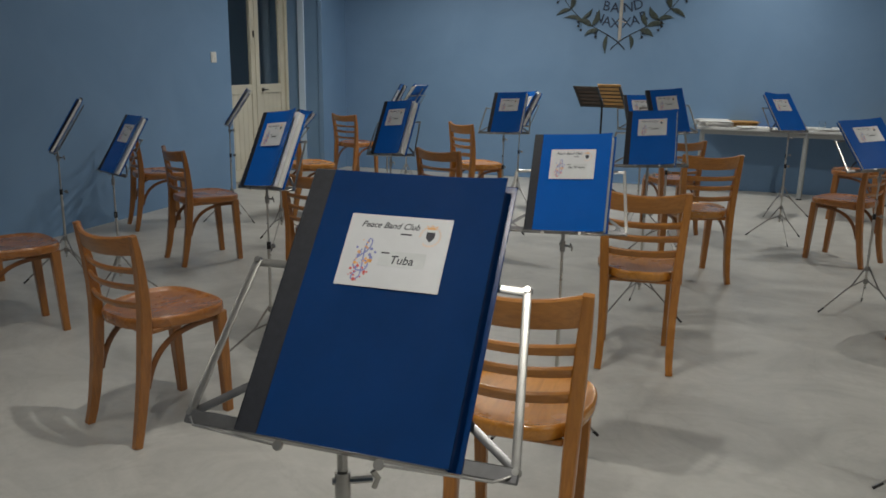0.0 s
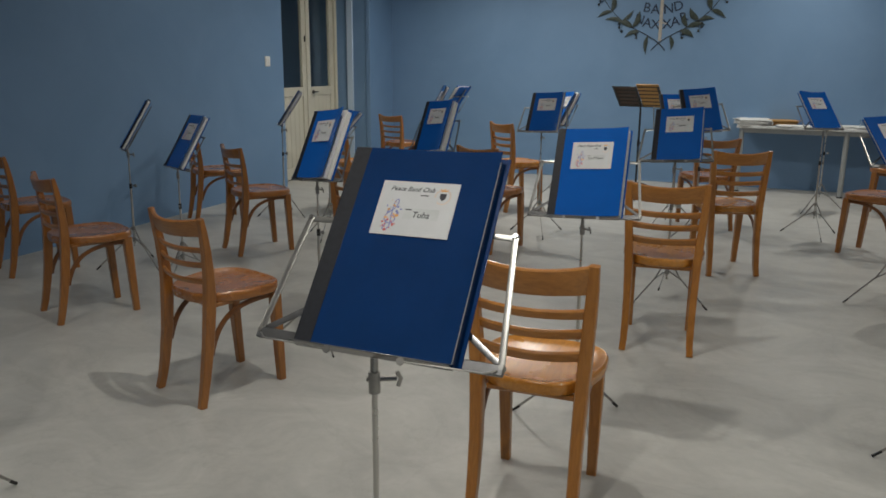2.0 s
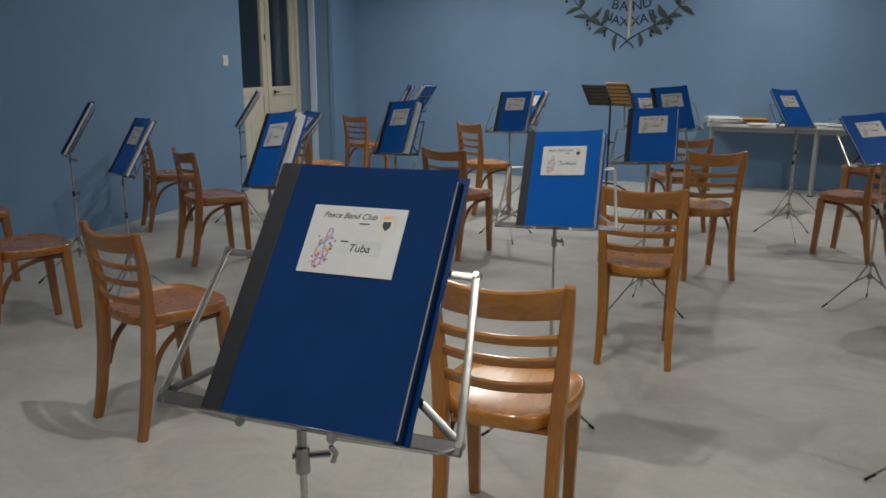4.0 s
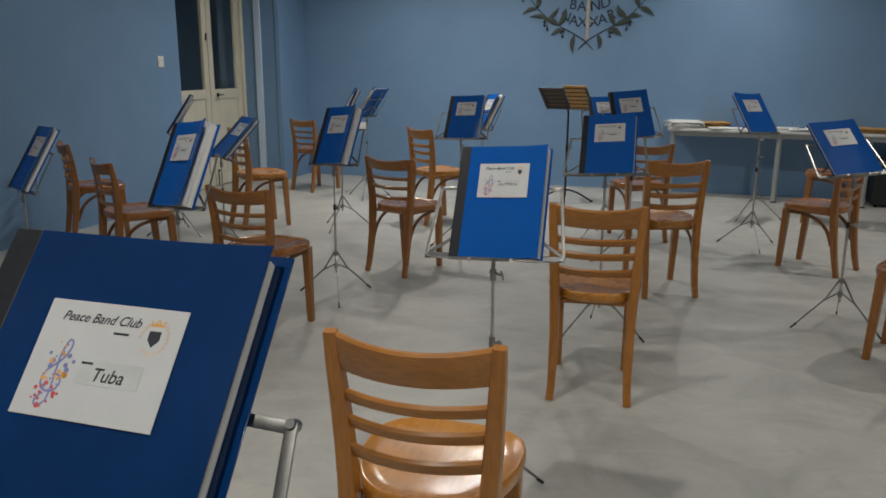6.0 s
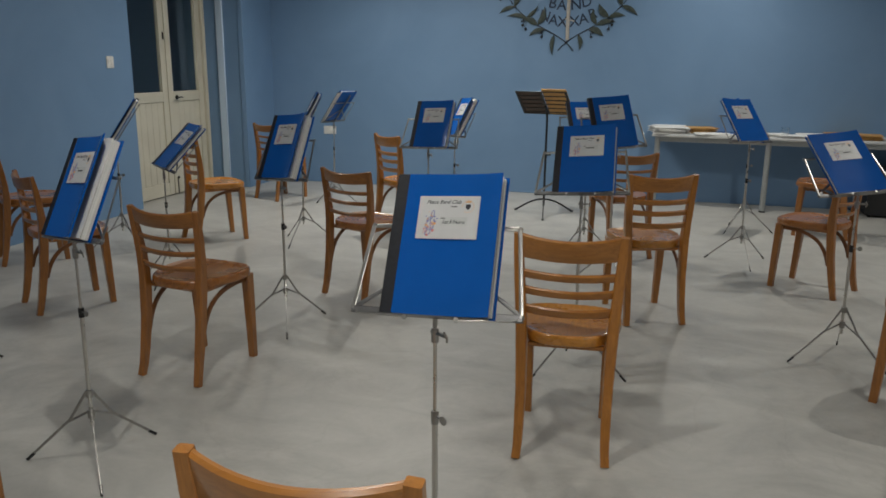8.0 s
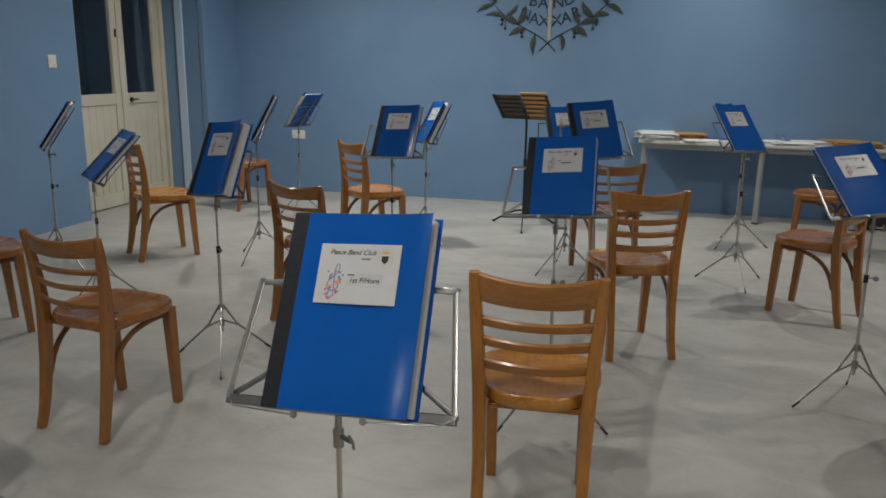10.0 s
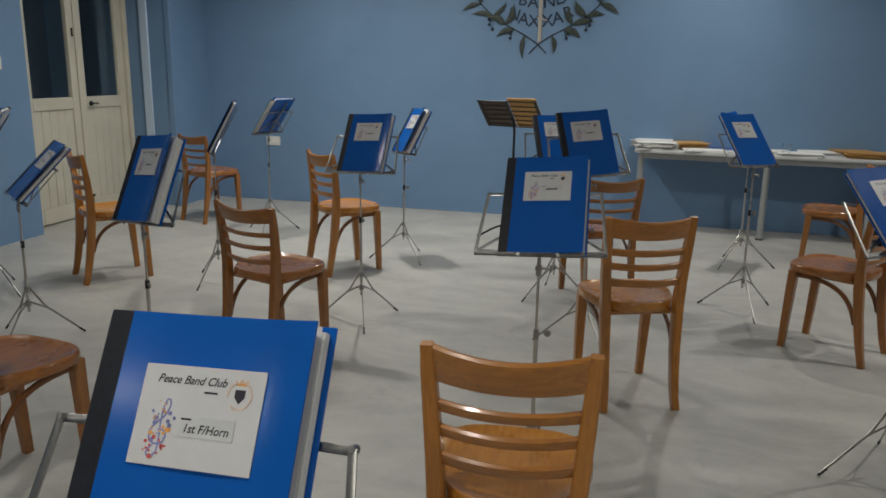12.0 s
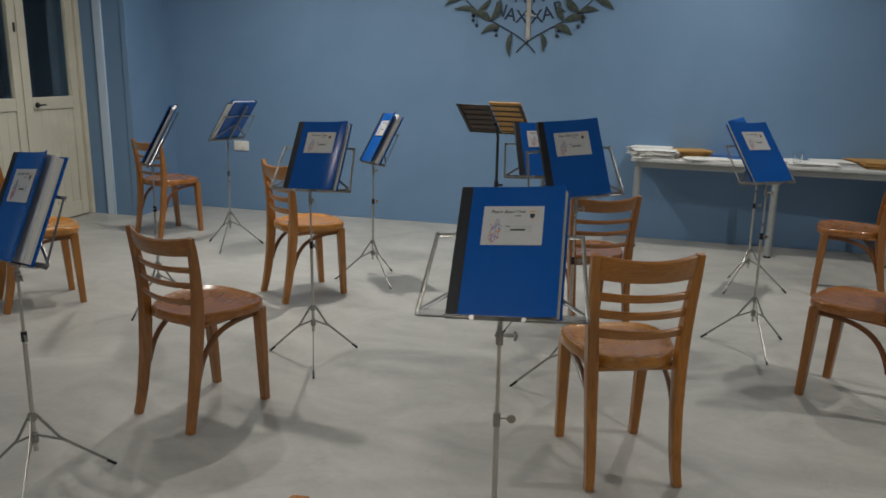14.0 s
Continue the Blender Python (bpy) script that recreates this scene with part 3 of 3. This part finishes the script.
            px, py, s = math.cos(a) * r * 0.75, cy + math.sin(a) * r * (0.5 if cy else 1.1), rnd.uniform(0.0008, 0.0028)
            bmesh.ops.create_cone(d, cap_ends=True, segments=7, radius1=s, radius2=s, depth=0.0004, matrix=pose(px, py, 0.0002))
        keep(key, d, material)
    ring = bmesh.new()
    for k in range(18):
        a = math.radians(-60 + 300 * k / 17 - 90 + 30)
        p = Vector((math.cos(a) * 0.0140, math.sin(a) * 0.0140, 0))
        box(-0.0022, 0.0022, -0.0009, 0.0009, 0, 0.0004, m=Matrix.Translation(p) @ pose(0, 0, 0, 0, 0, math.degrees(a) + 60), bm=ring)
    keep("crest_wreath", ring, PEACH_INK)
    keep("crest_shield", plate([(-0.006, 0.006), (0.006, 0.006), (0.006, -0.002), (0, -0.0085), (-0.006, -0.002)], 0.0003), INK)
    keep("crest_crown", plate([(-0.006, 0.010), (0.006, 0.010), (0.008, 0.016), (0.003, 0.013), (0, 0.017), (-0.003, 0.013), (-0.008, 0.016)], 0.0003), ORANGE_INK)


def music_folder(desk, slide=0.0, spin=0.0, words="", taped=True, drop=0.056, fat=1.0):
    label = "blue plastic music folder with black spine and white card" if taped else "blue plastic music folder with plain spine and white card"
    # the tuba folder gets the copy of the blue darkened for shade
    shaded_blue = words == "Tuba"
    if shaded_blue:
        label = "blue music folder, colour darkened for shade, black spine, tuba card"
    if not FM:
        folder_meshes()
    fo = thing("music_folder", desk @ pose(slide, 0.001, 0.008, 0, 0, spin) @ Matrix.Diagonal((1.01, 1.03, fat, 1) if shaded_blue else (1, 1, fat, 1)), label, "folder", "folders on the stands")
    for key in ("front_cover", "back_cover", "spine_strip" if taped else "blue_spine", "page_block", "loose_page"):
        o = part("spine" if key == "blue_spine" else key, FM[key], None, fo)
        if shaded_blue and key in ("front_cover", "back_cover"):
            o.data = FM[key].copy()
            o.data.materials[0] = SHADED_BLUE_PLASTIC
        if shaded_blue and key in ("page_block", "loose_page"):
            o.matrix_basis = pose(-0.008, 0, 0)
    card = part("card", FM["card"], None, fo, "white printed name card")
    tilt = -math.degrees(math.atan2(0.0092, FW))
    card.matrix_basis = pose(0.006, FH - drop - 0.052, FT + 0.0062, 0, tilt, 0.0) @ Matrix.Scale(0.90 if shaded_blue else 1.0, 4)
    up = 0.0011
    for key, x, y in (("title", -0.056, 0.037), ("subtitle", 0.004, 0.026), ("name_box", 0.014, -0.010), ("name_line", -0.011, -0.0025), ("clef_print", -0.042, -0.010),
                      ("orange_splashes", -0.042, -0.006), ("red_splashes", -0.042, -0.012), ("violet_splashes", -0.040, -0.010),
                      ("crest_wreath", 0.046, 0.026), ("crest_shield", 0.046, 0.026), ("crest_crown", 0.046, 0.026)):
        o = part(key, FM[key], None, card)
        o.matrix_basis = pose(x, y, up)
    if words:
        key = "word_" + words
        if key not in FM:
            FM[key] = text_mesh(words, 0.0165 if len(words) < 6 else 0.0125, INK, 0.2, "CENTER")
        o = part("instrument_name", FM[key], None, card)
    else:
        o = part("instrument_name", FM["name_bar"], None, card)
    o.matrix_basis = pose(0.014, -0.012, up + 0.0006)
    return fo


def desk_pose(x, y, z, yaw, recline, roll):
    """The desk's lower edge, its plane leaning back by recline degrees; z of the pose points at the reader."""
    return pose(x, y, z, 0, 0, yaw) @ pose(0, 0, 0, 90 - recline, 0, 0) @ pose(0, 0, 0, 0, 0, roll)


# x, y, z of the desk's lower edge, yaw, recline, roll of the desk, turn of the tripod, and the words on the card
STANDS = [
    (-0.028, 0.831, 0.908, -17.0, 38.2, -0.4, 10, "Tuba", True),
    (0.448, 2.455, 0.805, -20.4, 30.5, 3.0, -50, "1st F/Horn", True),
    (1.108, 4.035, 0.823, -19.9, 38.5, 4.0, -3, "", True),
    (1.607, 5.420, 0.869, 4.1, 30.3, 4.1, -45, "", True),
    (1.62, 6.25, 0.835, 3.0, 42.0, 0.0, 0, "", True),
    (0.465, 5.813, 0.820, -23.4, 31.9, 2.2, -54, "", True),
    (0.664, 7.191, 0.778, -68.3, 29.5, 2.9, -30, "", True),
    (-0.724, 3.228, 0.805, -44.0, 26.6, 5.6, -34, "", True),
    (-0.314, 4.666, 0.782, -41.6, 25.0, 4.4, -50, "", True),
    (-1.167, 5.521, 0.723, -51.4, 44.1, -3.1, -66, "", True),
    (-1.751, 4.099, 0.722, -46.9, 30.7, 0.8, -63, "", True),
    (-2.248, 4.498, 0.791, -65.0, 31.0, -0.5, 0, "", True),
    (-1.768, 6.341, 0.802, -72.0, 33.4, 0.3, 0, "", True),
    (-0.497, 6.596, 0.836, -77.0, 28.2, -0.6, -80, "", True),
    (-0.422, 8.123, 0.819, -116.1, 35.1, 1.3, -67, "", True),
    (2.685, 5.979, 0.860, 27.0, 38.1, -2.6, -65, "", False),
    (3.15, 7.05, 0.81, 52.0, 36.0, 0.0, 3, "", False),
    (2.390, 4.142, 0.815, 7.8, 45.6, 3.8, -28, "", False),
    (-1.40, 1.62, 0.775, -66.0, 33.0, 0.0, 0, "", True),
    (1.72, 2.22, 0.84, 40.0, 36.0, 0.0, -48, "", True),
]
for sx, sy, sz, yaw, rec, roll, turn, words, taped in STANDS:
    fat = 1.9 if (sx, sy) in ((-0.724, 3.228), (-0.314, 4.666), (-1.40, 1.62), (0.664, 7.191)) else 0.7 if words == "Tuba" else 1.0
    dp = desk_pose(sx, sy, sz, yaw, rec, roll) @ pose(0, 0, -0.008 - (FT + 0.004) * fat)
    low = dp.translation
    music_stand((low.x, low.y, turn), dp @ pose(-0.006, 0.0145, 0), STEEL if sy < 4.05 and sx > -0.1 else RUBBER)
    fo = music_folder(dp, 0.0, 0.0, words, taped, 0.054 if words == "Tuba" else 0.056, fat)
    if (sx, sy) == (-0.422, 8.123):
        tagged(fo, "blue plastic music folder with white pages slipping out")
        part("slipped_page", box(FW / 2 - 0.04, FW / 2 + 0.055, 0.004, FH - 0.012, 0.0062, 0.0085, m=pose(0, 0, 0, 0, 0, -2)), PAPER, fo, "white pages")
        part("slipped_cover", box(FW / 2 + 0.004, FW / 2 + 0.060, -0.001, FH - 0.004, 0.0088, 0.0105, m=pose(0, 0, 0, 0, 0, -2)), SPINE, fo)

rear = desk_pose(2.685, 5.979, 0.860, 27.0, 38.1, -2.6) @ pose(-0.012, 0.006, -0.016, 0, 0, -5.5)
spare = thing("music_folder", rear, "thin blue folder tucked behind the front one", "folder", "folders on the stands")
part("front_cover", box(-0.118, 0.118, 0.0, 0.345, 0.0010, 0.0030, 0.0008), BLUE_PLASTIC, spare)
part("back_cover", box(-0.118, 0.118, 0.0, 0.345, -0.0040, -0.0020, 0.0008), BLUE_PLASTIC, spare)
part("page_block", box(-0.112, 0.112, 0.003, 0.338, -0.0018, 0.0008), PAPER, spare)

# ---- conductor's stand ----


def conductor_stand():
    desk = desk_pose(1.585, 7.815, 0.915, 150.9, 50.0, 0.0)
    st = thing("conductor_stand", pose(1.56, 7.76, 0, 0, 0, 20), "black metal conductor stand with a broad ribbed desk", "music stand")
    inv = st.matrix_world.inverted()
    low = inv @ (desk @ Vector((0, 0.13, -0.02)))
    part("pole", sweep([(0, 0, 0.08), (0, 0, low.z - 0.10), (low.x * 0.4, low.y * 0.4, low.z - 0.04), low], 0.020, n=12), BLACK_METAL, st)
    part("collar", sweep([(0, 0, 0.52), (0, 0, 0.58)], 0.030, n=12), BLACK_METAL, st)
    part("knob", sweep([(0, 0, 0.55), (0.045, -0.01, 0.55)], 0.018, n=10), BLACK_METAL, st)
    for k in range(3):
        lg = part("leg", sweep(bez((0.015, 0, 0.14), (0.12, 0, 0.13), (0.20, 0, 0.07), (0.30, 0, 0.012), 8), (0.016, 0.010), up=(0, 1, 0), square=1.0), BLACK_METAL, st)
        lg.matrix_basis = pose(0, 0, 0, 0, 0, 120 * k)
        part("rubber_foot", sweep([(0.285, 0, 0.014), (0.315, 0, 0.010)], 0.018, n=8), RUBBER, lg)
    for k in range(6):
        y = 0.02 + k * 0.057
        o = part("slat", box(-0.24, 0.24, y, y + 0.012, -0.004, 0.0, 0.001), BLACK_METAL, st)
        o.matrix_basis = inv @ desk
    for x in (-0.24, -0.01, 0.215):
        o = part("rib", box(x, x + 0.024, 0.0, 0.325, -0.009, -0.0045, 0.001), BLACK_METAL, st)
        o.matrix_basis = inv @ desk
    o = part("ledge", box(-0.24, 0.24, -0.006, 0.0, -0.004, 0.055, 0.002), BLACK_METAL, st)
    o.matrix_basis = inv @ desk
    for name, x0, x1, y1, material, label in (("score_cover", -0.235, -0.01, 0.345, MANILA, "orange manila score folder on the black desk"),
                                              ("score_file", 0.0, 0.235, 0.30, BROWN, "dark brown score file on the black desk")):
        f = thing(name, desk, label, "papers")
        part("cover", box(x0, x1, 0.001, y1, 0.001, 0.010, 0.001), material, f)


conductor_stand()

# ---- tables by the wall ----
TURN_T = -20.0


def table(x, y, turn, length, depth, h, legs, label):
    t = thing("table", pose(x, y, 0, 0, 0, turn), label, "table")
    part("tabletop", box(-0.03, length, -0.03, depth, h - 0.028, h, 0.005, seg=2), TABLE_TOP, t)
    fr = box(0.02, length - 0.05, 0.0, 0.025, h - 0.075, h - 0.029, 0.002)
    box(0.02, length - 0.05, depth - 0.055, depth - 0.03, h - 0.075, h - 0.029, 0.002, bm=fr)
    part("frame", fr, TABLE_LEG, t)
    for a in legs:
        for b in (0.02, depth - 0.05):
            r = 0.052 if b < 0.1 else 0.03
            lg = part("leg", sweep([(a, b, 0.012), (a, b, h - 0.03)], r, n=16), TABLE_LEG, t)
            part("leg_cap", sweep([(a, b, 0.0), (a, b, 0.014)], r + 0.004, n=16), RUBBER, lg)
    return t


T_H = 0.71
TP = pose(2.70, 8.24, 0, 0, 0, TURN_T)
table(2.70, 8.24, TURN_T, 2.75, 0.58, T_H, (0.025, 1.03, 1.82, 2.68), "long pale grey laminate table with round metal legs")


def sheets(name, x, y, turn, w, d, n, material, label, z=T_H, seed=1):
    rnd = random.Random(seed)
    t = thing(name, TP @ pose(x, y, z, 0, 0, turn), label, "papers", "papers on the tables")
    zz = 0.0005
    for k in range(n):
        th = rnd.uniform(0.0012, 0.004)
        m = pose(rnd.uniform(-0.02, 0.02), rnd.uniform(-0.02, 0.02), 0, 0, 0, rnd.uniform(-11, 11))
        part("sheet", box(-w / 2, w / 2, -d / 2, d / 2, zz, zz + th, m=m), material, t, smooth=False)
        zz += th + 0.0004
    return t


sheets("paper_stack", 0.14, 0.10, 6, 0.30, 0.21, 18, PAPER, "untidy stack of white sheet music", seed=3)
sheets("paper_stack", 0.10, 0.33, -14, 0.30, 0.21, 20, PAPER, "untidy stack of white sheet music", seed=4)
sheets("manila_folder", 0.38, 0.28, 20, 0.31, 0.23, 18, MANILA, "worn orange manila folder full of sheets", seed=5)
sheets("paper_stack", 0.52, 0.08, 3, 0.32, 0.20, 5, PAPER, "thin spread of white sheets", seed=6)
sheets("blue_file", 0.62, 0.32, -5, 0.33, 0.25, 4, BLUE_PLASTIC, "closed blue plastic file on the table", seed=7)
sheets("paper_stack", 0.83, 0.12, -8, 0.30, 0.21, 4, PAPER, "thin spread of white sheets", seed=8)
sheets("paper_stack", 1.08, 0.20, 12, 0.30, 0.21, 8, PAPER, "untidy stack of white sheet music", seed=9)
sheets("paper_stack", 1.28, 0.10, -6, 0.32, 0.22, 6, PAPER, "untidy stack of white sheet music", seed=10)
sheets("paper_stack", 1.45, 0.30, 9, 0.30, 0.22, 8, PAPER, "untidy stack of white sheet music", seed=11)
sheets("manila_folder", 1.80, 0.16, -4, 0.34, 0.25, 16, MANILA, "thick orange manila folder on the table", seed=12)
sheets("manila_folder", 1.72, 0.36, 14, 0.32, 0.24, 12, MANILA, "thick orange manila folder on the table", seed=13)


def glass_cup(x, y):
    g = thing("drinking_glass", TP @ pose(x, y, T_H + 0.0005), "clear drinking glass among the papers", "glass")
    b = bmesh.new()
    prof = [(0.0, 0.0), (0.028, 0.0), (0.034, 0.095), (0.031, 0.095), (0.0255, 0.008), (0.0, 0.008)]
    n = 24
    rings = [[b.verts.new((r * math.cos(2 * math.pi * k / n), r * math.sin(2 * math.pi * k / n), z)) for k in range(n)] if r else [b.verts.new((0, 0, z))] for r, z in prof]
    for r0, r1 in zip(rings, rings[1:]):
        for k in range(n):
            q = [r0[k % len(r0)], r0[(k + 1) % len(r0)], r1[(k + 1) % len(r1)], r1[k % len(r1)]]
            q = list(dict.fromkeys(q))
            b.faces.new(q)
    part("cup", b, GLASS, g)


glass_cup(1.16, 0.05)


def equipment_case(x, y, turn, w, d, h, label):
    c = thing("equipment_case", TP @ pose(x, y, 0, 0, 0, turn), label, "case")
    part("body", box(0, w, 0, d, 0.02, h, 0.012, seg=2), BOX_BLACK, c)
    part("front_panel", box(0.03, w - 0.03, -0.004, 0.002, 0.05, h - 0.04, 0.002), RUBBER, c)
    for a in (0.04, w - 0.04):
        for b in (0.04, d - 0.04):
            part("foot", sweep([(a, b, 0), (a, b, 0.022)], 0.03, n=10), RUBBER, c)
    for a in (0.02, w - 0.02):
        part("corner", box(a - 0.022, a + 0.022, -0.006, 0.03, h - 0.04, h + 0.003, 0.004), DARK_STEEL, c)
    hd = sweep([(w * 0.3, -0.002, h * 0.7), (w * 0.32, -0.03, h * 0.7), (w * 0.68, -0.03, h * 0.7), (w * 0.7, -0.002, h * 0.7)], 0.014, up=(0, 0, 1), n=8)
    part("handle", hd, DARK_STEEL, c)


equipment_case(1.92, 0.10, 0, 0.36, 0.40, 0.44, "black equipment case standing under the table")
equipment_case(2.32, 0.12, 4, 0.30, 0.38, 0.56, "tall black loudspeaker case under the table")

# ---- emblem on the wall ----


def emblem():
    """Two crossed leafy branches round a staff and raised letters."""
    e = thing("wall_emblem", RM @ pose(EMB_M, BACK - 0.0015, EMB_Z, 90, 0, 0), "dark metal wreath emblem with letters on blue wall", "emblem")
    z = 0.004

    def leaf_mesh(ln, wd):
        b = bmesh.new()
        n = 8
        top, bot = [], []
        mid = []
        for k in range(n + 1):
            u = k / n
            w = wd * math.sin(math.pi * u ** 0.8) * (1 - 0.25 * u)
            bend = 0.10 * ln * math.sin(math.pi * u)
            top.append(b.verts.new((u * ln, w / 2 + bend, 0.002)))
            bot.append(b.verts.new((u * ln, -w / 2 + bend, 0.002)))
            mid.append(b.verts.new((u * ln, bend, 0.003 + 0.005 * math.sin(math.pi * u))))
        for a, c in ((top, mid), (mid, bot)):
            for k in range(n):
                b.faces.new((a[k], a[k + 1], c[k + 1], c[k]))
        r = bmesh.ops.solidify(b, geom=b.faces[:], thickness=0.002)
        bmesh.ops.remove_doubles(b, verts=b.verts, dist=1e-5)
        return b
    leaf_data = []
    for ln, wd in ((0.200, 0.058), (0.175, 0.052), (0.190, 0.066)):
        lob = part("leaf", leaf_mesh(ln, wd), LEAF, e)
        leaf_data.append(lob.data)
        bpy.data.objects.remove(lob)
    berry = bmesh.new()
    bmesh.ops.create_uvsphere(berry, u_segments=12, v_segments=8, radius=0.014)
    bob = part("berry", berry, STEM, e)
    berry_data = bob.data
    bpy.data.objects.remove(bob)
    rnd = random.Random(9)
    # sprays along a branch: place along it, then leaf angles outwards and inwards from it
    sprays = ((0.21, -118, None), (0.30, -52, None), (0.36, -14, 78), (0.46, -30, 96), (0.55, -72, 50), (0.64, -20, 84), (0.73, -60, 40), (0.81, -25, 70), (0.89, -50, 60), (0.97, -30, 45))
    for s in (-1, 1):
        pts = bez((s * -0.078, -0.104, z), (s * 0.03, 0.035, z), (s * 0.20, 0.085, z), (s * 0.37, 0.190, z), 14)
        pts += bez((s * 0.37, 0.190, z), (s * 0.55, 0.31, z), (s * 0.70, 0.50, z), (s * 0.71, 0.70, z), 12)[1:]
        pts += bez((s * 0.71, 0.70, z), (s * 0.71, 0.84, z), (s * 0.62, 0.97, z), (s * 0.50, 1.04, z), 8)[1:]
        n = len(pts)
        part("branch", sweep(pts, [(0.011 - 0.005 * k / n, 0.012 - 0.005 * k / n) for k in range(n)], up=(0, 0, 1), n=8), STEM, e)
        for k, (u, out, inn) in enumerate(sprays):
            q = min(n - 1, int(u * (n - 1)))
            p, d = pts[q], (pts[q] - pts[q - 1]).normalized()
            a = math.degrees(math.atan2(d.y, d.x))
            for turn in (out, inn):
                if turn is None:
                    continue
                o = part("leaf", leaf_data[(k + (turn > 0) + (s > 0)) % 3], None, e)
                way = a + s * turn + rnd.uniform(-7, 7)
                o.matrix_basis = pose(p.x, p.y, z + 0.003, rnd.uniform(-3, 3), rnd.uniform(-2, 0), way) @ Matrix.Diagonal((rnd.uniform(0.88, 1.08), s * rnd.uniform(0.85, 1.15), 1, 1))
            if k % 2:
                for b in range(2 + (k == 3)):
                    w = math.radians(a - s * (75 + 24 * b))
                    r = 0.050 + 0.032 * b
                    o = part("berry", berry_data, None, e)
                    o.matrix_basis = pose(p.x + math.cos(w) * r, p.y + math.sin(w) * r, z + 0.004)
                    st = sweep([(p.x, p.y, z), (p.x + math.cos(w) * r, p.y + math.sin(w) * r, z + 0.003)], 0.004, up=(0, 0, 1), n=6)
                    part("berry_stalk", st, STEM, e)
    part("staff", sweep([(0.012, 0.0, z + 0.002), (0.012, 0.62, z + 0.002)], (0.034, 0.009), up=(0, 0, 1), square=1.0), TORCH, e)
    part("cross_bar", sweep([(-0.02, 0.21, z + 0.005), (0.075, 0.185, z + 0.005)], (0.012, 0.01), up=(0, 0, 1), square=1.0), TORCH, e)
    letters = (("NAXXAR", 0.172, 1.2, (-0.226, -0.137, -0.045, 0.078, 0.166, 0.256)), ("BAND", 0.336, 0.95, (-0.150, -0.058, 0.085, 0.190)))
    for words, y, curve, places in letters:
        for ch, x in zip(words, places):
            o = part("letter", text_mesh(ch, 0.146, LETTER, 0.0, "CENTER", 0.001), None, e)
            o.matrix_basis = pose(x, y + curve * x * x, z - 0.002, 0, 0, x * 70)
    return e


EMB_M, EMB_Z = -0.775, 1.592
emblem()
